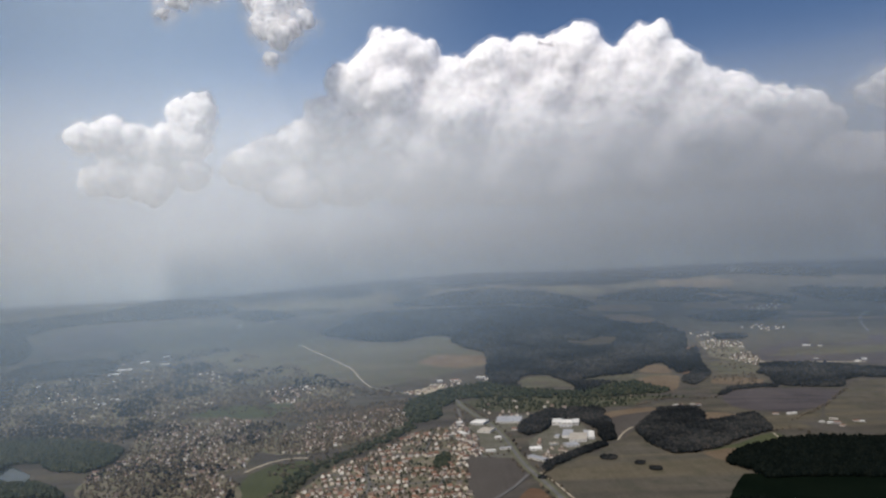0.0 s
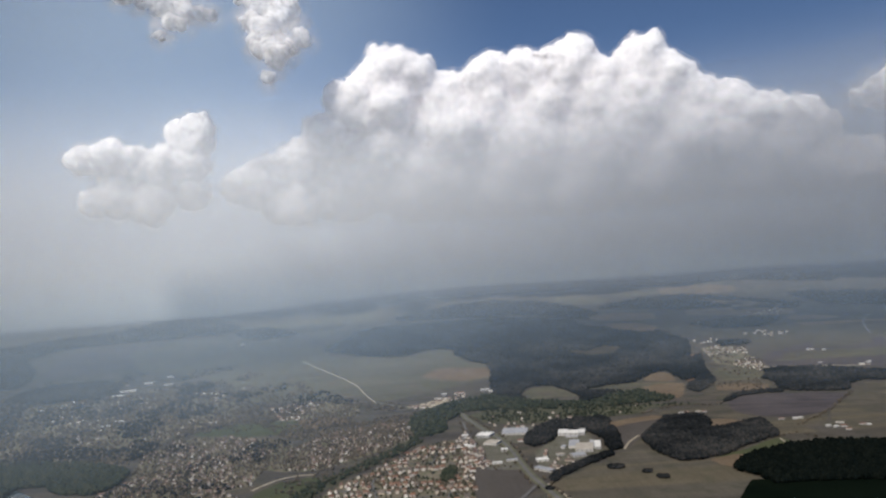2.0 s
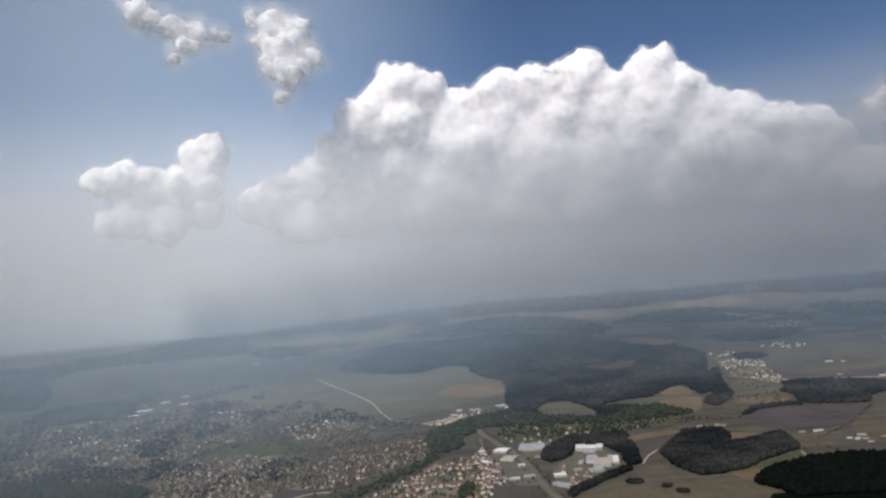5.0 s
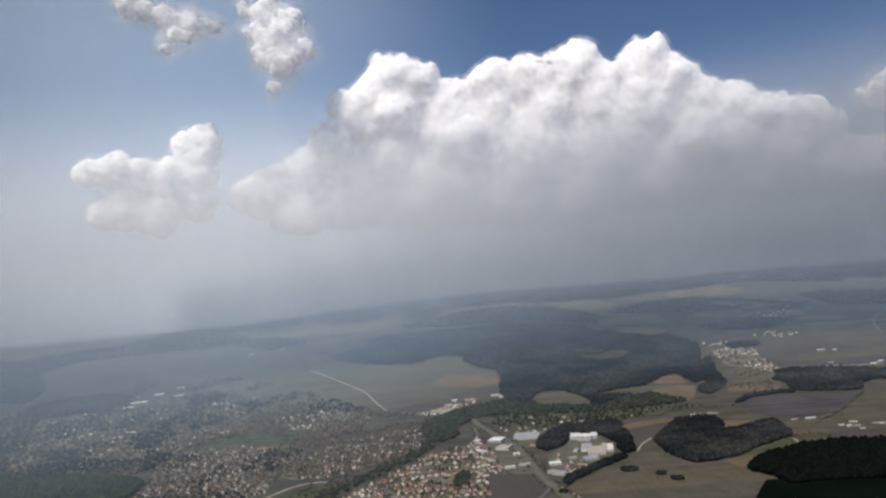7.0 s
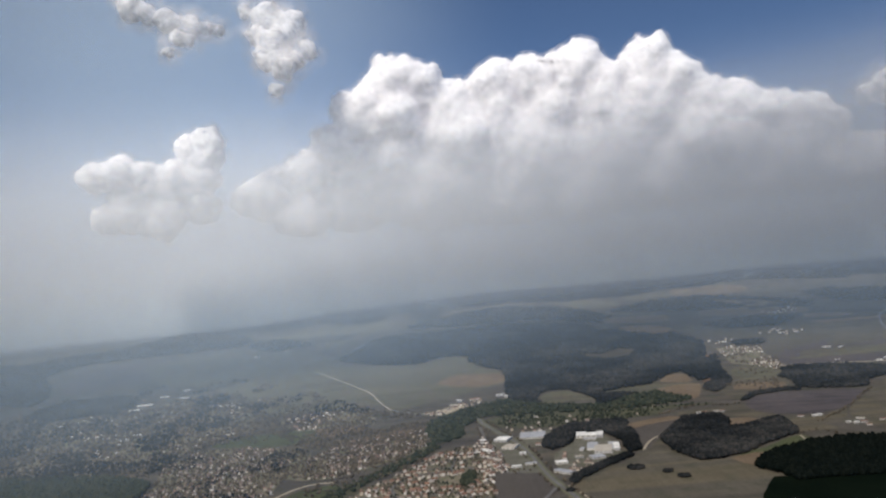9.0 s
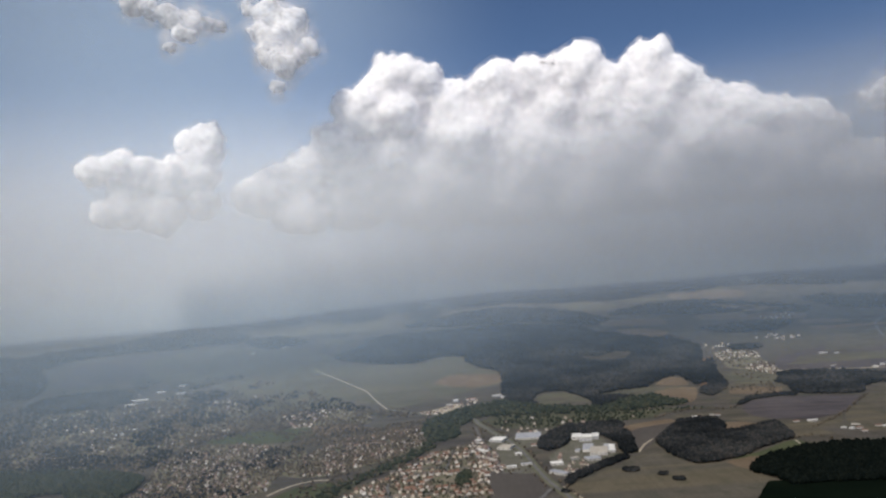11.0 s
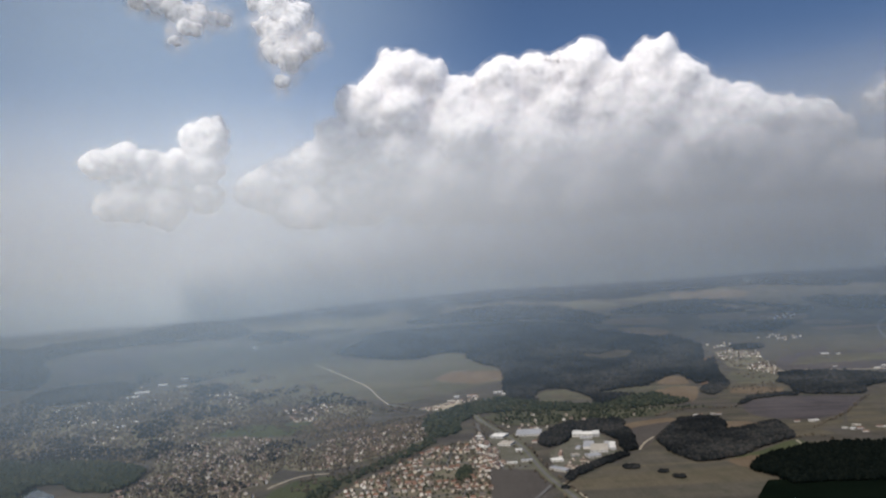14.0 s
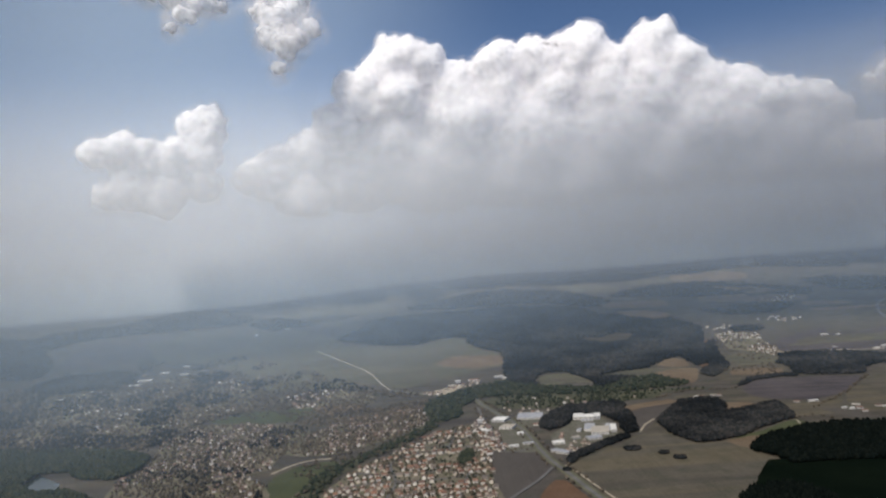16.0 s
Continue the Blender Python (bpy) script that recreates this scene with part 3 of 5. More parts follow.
CLEARINGS = [wavy(o, 15, 2.0, 3) for o, m, _ in STRIPS + FIELDS if m in (M_TAN, M_EARTH, M_OLIVE)]
WOODS = [
    ([(472, 1774), (518, 1864), (586, 1984), (658, 2014), (694, 1982), (688, 1906), (660, 1830), (698, 1830), (768, 1872), (812, 1896), (796, 1806), (776, 1706), (736, 1688), (668, 1638), (592, 1576), (520, 1542), (486, 1552), (470, 1612), (466, 1684)], 6.0, 4.6, 10, M_WOOD, "oval bare brown-grey deciduous wood between fields", 2, False),
    ([(568, 1462), (612, 1522), (672, 1566), (754, 1606), (822, 1618), (878, 1610), (1064, 1540), (888, 1296), (754, 1336), (674, 1342), (596, 1348), (590, 1400)], 5.0, 4.0, 11, M_SHADED_CONIFER, "conifer wood at the field's edge, coloured dark with cloud shade", 2, False),
    ([(416, 1144), (468, 1206), (506, 1222), (548, 1208), (564, 1152), (554, 1098)], 5.5, 4.2, 12, M_SHADED_CONIFER, "conifer copse below the green field, coloured dark with cloud shade", 2, True),
    ([(1058, 2442), (1114, 2530), (1196, 2534), (1316, 2468), (1392, 2380), (1580, 2252), (1506, 2150), (1312, 2272), (1248, 2246), (1204, 2176), (1154, 2178), (1062, 2228), (1034, 2262), (1066, 2348)], 7.5, 5.5, 10, M_WOOD, "long dark strip of bare woodland", 1, False),
    ([(-564, 3495), (-476, 3680), (-436, 3860), (-258, 3945), (-12, 3935), (294, 3905), (470, 3860), (658, 3740), (704, 3555), (802, 3500), (994, 3325), (1044, 3105), (922, 2735), (888, 2544), (818, 2500), (806, 2670), (716, 2610), (610, 2482), (522, 2522), (426, 2645), (300, 2615), (174, 2588), (182, 2865), (166, 3030), (98, 3110), (30, 3290), (-72, 3385), (-176, 3300), (-278, 3310), (-388, 3360), (-504, 3445)], 11.0, 7.4, 14, M_WOOD, "great blue-grey bare wood covering the low hills", 1, False),
    ([(178, 2815), (302, 2635), (426, 2645), (522, 2522), (606, 2466), (546, 2378), (428, 2298), (436, 2426), (378, 2594), (300, 2598), (262, 2516), (256, 2406), (166, 2498)], 9.0, 6.5, 11, M_WOOD, "bare wood closing the gap to the road", 1, False),
    ([(-114, 2250), (-28, 2396), (68, 2478), (168, 2516), (252, 2408), (422, 2318), (550, 2394), (646, 2408), (710, 2264), (664, 2230), (578, 2232), (488, 2216), (386, 2222), (252, 2260), (132, 2290), (60, 2282), (4, 2176), (-6, 2022), (-60, 1964), (-96, 2002)], 8.0, 5.4, 10, M_GREENTREE, "loose dark green mixed wood along the main road", 1, False),
    ([(188, 1816), (214, 1906), (258, 2000), (306, 2050), (386, 2052), (446, 2044), (420, 1786), (398, 1690), (372, 1676), (378, 1802), (360, 1912), (294, 1938), (260, 1818), (210, 1768)], 6.0, 4.5, 10, M_WOOD, "dark wood around the commercial buildings", 2, False),
    ([(202, 1480), (222, 1520), (270, 1576), (332, 1642), (370, 1664), (364, 1632), (322, 1590), (260, 1528), (204, 1444)], 5.0, 3.8, 7, M_WOOD, "dense dark hedge of trees behind the sheds", 2, False),
    ([(834, 2188), (900, 2256), (998, 2280), (1040, 2248), (1026, 2220), (978, 2234), (892, 2214), (828, 2154)], 6.0, 4.5, 6, M_WOOD, "dark field hedge with small trees", 1, False),
    ([(-308, 1314), (-322, 1440), (-288, 1576), (-226, 1666), (-168, 1772), (-118, 1898), (-92, 1976), (-66, 1900), (-114, 1804), (-162, 1702), (-220, 1614), (-264, 1498), (-280, 1356), (-280, 1308)], 5.5, 4.2, 8, M_GREENTREE, "dark green belt of trees along the stream", 2, False),
    ([(-16, 1516), (-8, 1610), (18, 1614), (6, 1510)], 5.0, 3.8, 7, M_GREENTREE, "small dark copse among the houses", 2, False),
    ([(-1644, 2720), (-1636, 2860), (-1576, 2960), (-1390, 3015), (-1308, 2940), (-1306, 2750), (-1414, 2730), (-1498, 2685)], 11.0, 8.4, 12, M_WOOD, "hazy dark wood behind the town", 1, False),
    ([(-1468, 1998), (-1172, 1972), (-922, 1902), (-782, 1790), (-754, 1668), (-780, 1602), (-868, 1624), (-932, 1698), (-998, 1696), (-982, 1602), (-914, 1526), (-840, 1524), (-736, 1414), (-1110, 1502)], 6.5, 5.0, 10, M_GREENTREE, "dark wooded park round a pond", 1, False),
    ([(-2186, 3210), (-2122, 3440), (-2028, 3670), (-1920, 3865), (-1754, 4050), (-1590, 4210), (-1306, 4140), (-1112, 4020), (-1164, 3870), (-1400, 3765), (-1638, 3705), (-1810, 3520), (-1884, 3310), (-1926, 3035), (-2020, 2965)], 23.4, 16.9, 15, M_WOOD, "hazy wooded ridge on the far hills", 1, False),
    ([(-2299, 3646), (-2052, 3468), (-1775, 3158), (-1711, 2917), (-1852, 2923), (-2150, 3150)], 15.0, 11.5, 12, M_WOOD, "hazy blue wooded slope beside the town", 1, False),
    ([(-1116, 3915), (-890, 4015), (-644, 4050), (-520, 4080), (-568, 3955), (-738, 3860), (-952, 3745)], 23.4, 16.9, 15, M_WOOD, "hazy belt of woodland in the valley", 1, False),
    ([(-266, 4125), (62, 4315), (330, 4300), (586, 4215), (794, 3960), (828, 3720), (696, 3780), (482, 3940), (176, 3980)], 23.4, 16.9, 15, M_WOOD, "far hazy hill wood", 1, False),
    ([(856, 3955), (1128, 4040), (1398, 3920), (1570, 3755), (1752, 3535), (1600, 3450), (1384, 3585), (1148, 3720)], 23.4, 16.9, 15, M_WOOD, "far hazy strip of wood on the plain", 1, False),
    ([(1158, 3425), (1400, 3430), (1538, 3325), (1442, 3230), (1260, 3280)], 19.5, 14.3, 12, M_WOOD, "hazy wood between the far villages", 1, False),
    ([(1142, 3045), (1240, 3055), (1264, 2990), (1218, 2950), (1136, 2975)], 14.3, 10.4, 10, M_WOOD, "small wood behind the village", 1, False),
    ([(1804, 3750), (1994, 3670), (2180, 3510), (2356, 3305), (2224, 3130), (2038, 3295), (1838, 3490)], 23.4, 16.9, 15, M_WOOD, "far wooded rise", 1, False),
    ([(-146, 4740), (232, 4860), (604, 4800), (870, 4625), (712, 4555), (360, 4605), (0, 4580)], 28.6, 20.8, 16, M_WOOD, "farthest hazy wooded hills", 1, False),
    ([(1066, 4545), (1406, 4495), (1696, 4340), (1956, 4180), (2178, 3990), (2110, 3875), (1826, 4045), (1456, 4245)], 28.6, 20.8, 16, M_WOOD, "farthest wooded ridge in haze", 1, False),
    ([(898, 2725), (1018, 2905), (954, 2665), (908, 2454), (802, 2314), (788, 2398), (888, 2544)], 9.0, 6.0, 8, M_WOOD, "copse between the wood and the village", 1, False),
]
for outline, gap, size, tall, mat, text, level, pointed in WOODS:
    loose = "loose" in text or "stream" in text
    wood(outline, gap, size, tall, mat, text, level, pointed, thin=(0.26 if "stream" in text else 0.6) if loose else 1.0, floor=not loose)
    if loose:
        patch("forest_floor", outline, M_SCRUB, 0.65, "dull green grass and scrub under loose trees", "ground", 4.0)


# ---- houses ----
def house_arrays(L, W, wall_h, roof_h, over=0.5):
    """Walls with gables, and a pitched roof with thickness; returns wall verts/tris and roof verts/tris."""
    l, w = L / 2, W / 2
    wv = [(-l, -w, -1), (l, -w, -1), (l, w, -1), (-l, w, -1), (-l, -w, wall_h), (l, -w, wall_h), (l, w, wall_h), (-l, w, wall_h), (-l, 0, wall_h + roof_h), (l, 0, wall_h + roof_h)]
    wt = [(0, 1, 5), (0, 5, 4), (2, 3, 7), (2, 7, 6), (1, 2, 6), (1, 6, 5), (5, 6, 9), (3, 0, 4), (3, 4, 7), (7, 4, 8)]
    k = roof_h / w
    lo, ew, el = wall_h - over * k, w + over, l + over
    rv, rt = [], []
    for s in (-1, 1):
        b = len(rv)
        for dz in (0.0, 0.3):
            rv += [(-el, s * ew, lo + dz), (el, s * ew, lo + dz), (el, 0, wall_h + roof_h + dz + 0.02), (-el, 0, wall_h + roof_h + dz + 0.02)]
        for q in ((4, 5, 6, 7), (0, 3, 2, 1), (0, 1, 5, 4), (1, 2, 6, 5), (2, 3, 7, 6), (3, 0, 4, 7)):
            q = q if s < 0 else q[::-1]
            rt += [(b + q[0], b + q[1], b + q[2]), (b + q[0], b + q[2], b + q[3])]
    return np.array(wv, float), np.array(wt), np.array(rv, float), np.array(rt)


def box(bm, x0, x1, y0, y1, z0, z1):
    vs = [bm.verts.new((x, y, z)) for z in (z0, z1) for x, y in ((x0, y0), (x1, y0), (x1, y1), (x0, y1))]
    for q in ((3, 2, 1, 0), (4, 5, 6, 7), (0, 1, 5, 4), (1, 2, 6, 5), (2, 3, 7, 6), (3, 0, 4, 7)):
        bm.faces.new([vs[k] for k in q])


def plots(outline, along, spacing, depth, rng, keep=1.0, holes=(), clump=-1.0):
    """House plots in rows either side of streets that run at the angle along."""
    xs, ys = np.array(outline).T
    cx, cy = xs.mean(), ys.mean()
    R = max(np.ptp(xs), np.ptp(ys))
    u, v = np.array([math.cos(along), math.sin(along)]), np.array([-math.sin(along), math.cos(along)])
    out = []
    k = 0
    d = -R
    while d < R:
        d += depth * (0.75 if k % 2 else 1.25)
        k += 1
        s = -R + rng.uniform(0, spacing)
        while s < R:
            s += spacing * rng.uniform(0.85, 1.25)
            bend = 10 * math.sin(s / 70 + k)
            p = np.array([cx, cy]) + u * (s + rng.uniform(-3, 3)) + v * (d + bend + rng.uniform(-5, 5))
            if rng.random() < keep and noise.noise(Vector((p[0] / 150, p[1] / 190, 2.7))) > clump and inside(p[:1], p[1:], outline)[0] and not any(inside(p[:1], p[1:], h)[0] for h in holes):
                out.append((p[0], p[1], along + rng.normal(0, 0.12) + (math.pi / 2 if rng.random() < 0.55 else 0)))
    return out


HOUSE_SIZES = [(8.6, 6.8, 4.6, 2.8), (9.4, 7.0, 4.4, 3.0), (7.8, 6.8, 5.2, 2.6), (12, 7.0, 4.8, 2.8), (10.0, 7.4, 4.2, 3.2), (8, 7.4, 5.4, 2.3)]


def joined_houses(name, places, label, rng, scale=1.0, roof=None):
    vs, ts, idx, off = [], [], [], 0
    for x, y, a in places:
        L, W, wh, rh = np.array(HOUSE_SIZES[rng.integers(len(HOUSE_SIZES))]) * rng.uniform(0.85, 1.15) * scale
        wv, wt, rv, rt = house_arrays(L, W, wh, rh)
        c, s = math.cos(a), math.sin(a)
        for v, t, m in ((wv, wt, 0), (rv, rt, 1)):
            q = np.column_stack([v[:, 0] * c - v[:, 1] * s + x, v[:, 0] * s + v[:, 1] * c + y, v[:, 2] + height(x, y) + 0.5])
            vs.append(q)
            ts.append(t + off)
            idx += [m] * len(t)
            off += len(v)
    me = array_mesh(name, np.concatenate(vs), np.concatenate(ts), [M_WALL_I if roof else M_OLDWALL_I, roof or M_OLDROOF_I], idx)
    return tagged(new(name, me), label, "houses", kind="stuff")


def tri_bmesh(v, t):
    bm = bmesh.new()
    vs = [bm.verts.new(p) for p in v]
    for q in t:
        bm.faces.new([vs[k] for k in q])
    bmesh.ops.recalc_face_normals(bm, faces=bm.faces)
    return bm


def build_house(size, label):
    """One detached house: walls, tiled roof, chimney, door and windows."""
    L, W, wh, rh = size
    root = tagged(new("house"), label, "house", "detached houses of the estate")
    wv, wt, rv, rt = house_arrays(L, W, wh, rh)
    part("wall", tri_bmesh(wv, wt), M_WALL, root)
    roof = part("roof", tri_bmesh(rv, rt), M_ROOF, root)
    bm = bmesh.new()
    box(bm, L * 0.2, L * 0.2 + 0.8, 0.5, 1.2, wh + rh * 0.6, wh + rh + 1.0)
    part("chimney", bm, M_BRICK, roof)
    for k, (x, s) in enumerate(((-L * 0.28, -1), (L * 0.28, -1), (-L * 0.28, 1), (L * 0.28, 1))):
        bm = bmesh.new()
        y = s * W / 2
        box(bm, x - 0.8, x + 0.8, min(y, y + s * 0.08), max(y, y + s * 0.08), 1.0, 2.5)
        part("window", bm, M_GLASS, root)
    bm = bmesh.new()
    box(bm, -0.55, 0.55, -W / 2 - 0.08, -W / 2, 0.0, 2.1)
    part("door", bm, M_BRICK, root, "brown front door")
    return root


rng = np.random.default_rng(11)
N1 = [(-270, 1304), (-258, 1456), (-214, 1574), (-160, 1658), (-106, 1776), (-56, 1850), (22, 1904), (56, 1772), (78, 1636), (56, 1602), (48, 1382), (50, 1230)]
N1_HOLES = ([(-84, 1536), (-62, 1606), (8, 1616), (24, 1580), (2, 1512), (-66, 1496)], [(-16, 1516), (-8, 1610), (18, 1614), (6, 1510)])
for outline, text in ((N1, "gardens and yards of the housing estate"), ([(-416, 1900), (-350, 2056), (-278, 2128), (-132, 2214), (-88, 1976), (-172, 1818), (-248, 1740), (-294, 1688), (-358, 1686)], "gardens between houses and trees"), ([(-624, 2500), (-510, 2572), (-328, 2574), (-282, 2352), (-392, 2320), (-538, 2332)], "gardens of the outer houses"),
                      ([(-806, 1930), (-786, 2152), (-654, 2164), (-432, 2026), (-362, 1686), (-432, 1718), (-430, 1588), (-476, 1542), (-406, 1462), (-384, 1332), (-700, 1406), (-756, 1560), (-738, 1684)], "gardens of the dense town"), ([(-1580, 2576), (-1454, 2685), (-1250, 2745), (-1108, 2945), (-946, 2950), (-756, 2665), (-662, 2460), (-780, 2288), (-826, 2170), (-844, 1968), (-1026, 1960), (-1222, 2006)], "mixed gardens and yards of the far town"), ([(1050, 2980), (1118, 2985), (1210, 2930), (1162, 2760), (1150, 2584), (1096, 2532), (1060, 2635), (1008, 2710), (1032, 2850)], "village gardens")):
    patch("gardens", outline, M_TOWN, 0.6, text, "gardens")
near = plots(N1, 0.15, 14, 25, rng, 0.8, N1_HOLES)
STREET_POINTS = [(x0 + (x1 - x0) * k / 8, y0 + (y1 - y0) * k / 8) for line in STREETS for (x0, y0), (x1, y1) in zip(line, line[1:]) for k in range(9)]
near = [p for p in near if not any(abs(p[0] - x) < 7 and abs(p[1] - y) < 9 for x, y in STREET_POINTS)]
near.sort(key=lambda p: p[1])
single = near[:290]
kinds = [build_house(s, t) for s, t in zip(HOUSE_SIZES, ("white rendered house with a red tiled gable roof", "cream house under a steep red tile roof", "tall pale house with a brick-red roof",
                                                          "long white house with an orange-red roof", "wide cream house under a big tiled roof", "boxy white house with a low red roof"))]
for k, (x, y, a) in enumerate(single):
    m = pose(x, y, float(height(x, y)) + 0.7, 0, 0, math.degrees(a))
    if k < len(kinds):
        kinds[k].matrix_world = m
    else:
        copy_thing(kinds[rng.integers(len(kinds))], m)
if near[290:]:
    joined_houses("houses", near[290:], "rows of red-roofed houses at the estate's end", rng, 1.0, M_ROOF_I)
joined_houses("houses", plots([(-416, 1900), (-350, 2056), (-278, 2128), (-132, 2214), (-88, 1976), (-172, 1818), (-248, 1740), (-294, 1688), (-358, 1686)], 0.35, 17, 22, rng, 0.6), "red-roofed white houses scattered among dark trees", rng, 0.92)
joined_houses("houses", plots([(26, 1918), (50, 1984), (80, 1776), (100, 1602), (66, 1588), (38, 1716)], 0.9, 15, 17, rng, 0.85), "small sheds, garages and houses of the commercial street", rng, 0.8)
joined_houses("houses", plots([(106, 2062), (228, 2064), (392, 2086), (382, 2036), (238, 1976), (170, 1978)], 0.1, 18, 16, rng, 0.4), "row of small houses below the wood", rng, 0.9)
joined_houses("houses", plots([(240, 1740), (256, 1674), (282, 1608), (218, 1522), (200, 1558), (212, 1688)], 1.2, 16, 18, rng, 0.65), "small sheds around the halls", rng, 0.7)
joined_houses("houses", plots([(58, 2228), (132, 2290), (252, 2260), (386, 2222), (488, 2216), (624, 2212), (748, 2154), (610, 2162), (556, 2090), (452, 2068), (350, 2040), (226, 2048), (116, 2092)], 0.1, 26, 30, rng, 0.1), "few houses on the strip below the wood", rng, 0.85)
joined_houses("houses", plots([(-132, 2432), (-48, 2466), (74, 2588), (70, 2496), (-28, 2422), (-122, 2366)], 0.2, 22, 24, rng, 0.6), "few houses at the wood's edge", rng, 1.0)
joined_houses("houses", plots([(-624, 2500), (-510, 2572), (-328, 2574), (-282, 2352), (-392, 2320), (-538, 2332)], 0.1, 19, 24, rng, 0.6, (), -0.15), "pale and red-roofed outer houses", rng)
joined_houses("houses", plots([(-806, 1930), (-786, 2152), (-654, 2164), (-432, 2026), (-362, 1686), (-432, 1718), (-430, 1588), (-476, 1542), (-406, 1462), (-384, 1332), (-700, 1406), (-756, 1560), (-738, 1684)], 0.5, 16, 24, rng, 0.66, (), -0.07), "dense town houses with red and brown roofs", rng, 0.88)
joined_houses("houses", plots([(-1580, 2576), (-1454, 2685), (-1250, 2745), (-1108, 2945), (-946, 2950), (-756, 2665), (-662, 2460), (-780, 2288), (-826, 2170), (-844, 1968), (-1026, 1960), (-1222, 2006)], 0.5, 24, 32, rng, 0.5, (), 0.06), "far hazy town houses with brown roofs", rng, 0.8)
joined_houses("houses", plots([(1050, 2980), (1118, 2985), (1210, 2930), (1162, 2760), (1150, 2584), (1096, 2532), (1060, 2635), (1008, 2710), (1032, 2850)], -0.6, 13, 17, rng, 0.66, (), -0.25), "village houses with pale walls and red roofs", rng, 0.72, M_OLDROOF_I)
joined_houses("houses", plots([(1072, 3115), (1176, 3135), (1160, 3060), (1072, 3040)], -0.6, 17, 24, rng, 0.5), "outlying village houses", rng, 0.9, M_OLDROOF_I)
joined_houses("houses", plots([(1292, 3175), (1386, 3165), (1484, 3065), (1428, 3000), (1304, 3090)], 0.2, 18, 30, rng, 0.5), "far village houses in a row", rng, 0.95, M_OLDROOF_I)
joined_houses("houses", plots([(1480, 3545), (1592, 3550), (1666, 3425), (1574, 3395), (1470, 3465)], 0.2, 26, 34, rng, 0.6), "far hazy village houses", rng, 1.0, M_OLDROOF_I)


def garden_trees(outline, gap, size, tall, keep, mat, label, clump=-1.0, high=2.7):
    r = np.random.default_rng(int(abs(outline[0][0])) + 3)
    px, py = scatter(outline, gap, r)
    k = (r.random(len(px)) < keep) & np.array([noise.noise(Vector((x / 150, y / 190, high))) > clump for x, y in zip(px, py)])
    v, t = crowns(px[k], py[k], r, size, tall, 1)
    tagged(new("garden_trees", array_mesh("garden_trees", v, t, [mat])), label, "trees", kind="stuff")


garden_trees(N1, 9, 2.2, 5, 0.3, M_GREENTREE, "small garden trees and hedges among the houses")
garden_trees(N1, 8, 2.4, 6, 0.32, M_BARETREE, "bare fruit trees in the estate gardens", -0.15, 6.1)
garden_trees([(-416, 1900), (-350, 2056), (-278, 2128), (-132, 2214), (-88, 1976), (-172, 1818), (-248, 1740), (-294, 1688), (-358, 1686)], 8, 3.0, 8, 0.5, M_BARETREE, "bare garden trees between houses")
garden_trees([(-624, 2500), (-510, 2572), (-328, 2574), (-282, 2352), (-392, 2320), (-538, 2332)], 10, 3.0, 8, 0.4, M_BARETREE, "bare trees round the outer houses")
garden_trees([(-806, 1930), (-786, 2152), (-654, 2164), (-432, 2026), (-362, 1686), (-432, 1718), (-430, 1588), (-476, 1542), (-406, 1462), (-384, 1332), (-700, 1406), (-756, 1560), (-738, 1684)], 8, 2.6, 7, 0.45, M_BARETREE, "bare trees and hedges in the dense town")
garden_trees([(-1700, 2605), (-1632, 2775), (-1372, 2645), (-1250, 2745), (-1096, 2920), (-918, 3015), (-712, 2655), (-594, 2418), (-762, 2232), (-810, 2122), (-816, 1870), (-988, 1886), (-1290, 1962)], 11, 4.8, 9, 0.42, M_BARETREE, "bare trees all over the far town")
garden_trees([(-1700, 2605), (-1632, 2775), (-1372, 2645), (-1250, 2745), (-1096, 2920), (-918, 3015), (-712, 2655), (-594, 2418), (-762, 2232), (-810, 2122), (-816, 1870), (-988, 1886), (-1290, 1962)], 10, 6.0, 11, 0.4, M_WOOD, "dark clumps of bare trees in the far town", 0.1, 9.1)
garden_trees([(-806, 1930), (-786, 2152), (-654, 2164), (-432, 2026), (-362, 1686), (-432, 1718), (-430, 1588), (-476, 1542), (-406, 1462), (-384, 1332), (-700, 1406), (-756, 1560), (-738, 1684)], 9, 4.0, 9, 0.25, M_WOOD, "dark clumps of bare trees in the dense town", 0.12, 9.1)
garden_trees([(-748, 2302), (-656, 2516), (-500, 2518), (-306, 2550), (-218, 2434), (-306, 2208), (-454, 2096), (-654, 2164)], 16, 3.4, 7, 0.3, M_BARETREE, "loose bare trees across the meadows beside town", 0.05, 3.3)
garden_trees([(58, 2228), (132, 2290), (252, 2260), (386, 2222), (488, 2216), (624, 2212), (748, 2154), (610, 2162), (556, 2090), (452, 2068), (350, 2040), (226, 2048), (116, 2092)], 10, 3.8, 7, 0.4, M_GREENTREE, "thin dark trees on the open strip below the wood", -0.05, 5.3)
garden_trees([(1050, 2980), (1118, 2985), (1210, 2930), (1162, 2760), (1150, 2584), (1096, 2532), (1060, 2635), (1008, 2710), (1032, 2850)], 13, 3.4, 6, 0.4, M_BARETREE, "bare trees in the village")


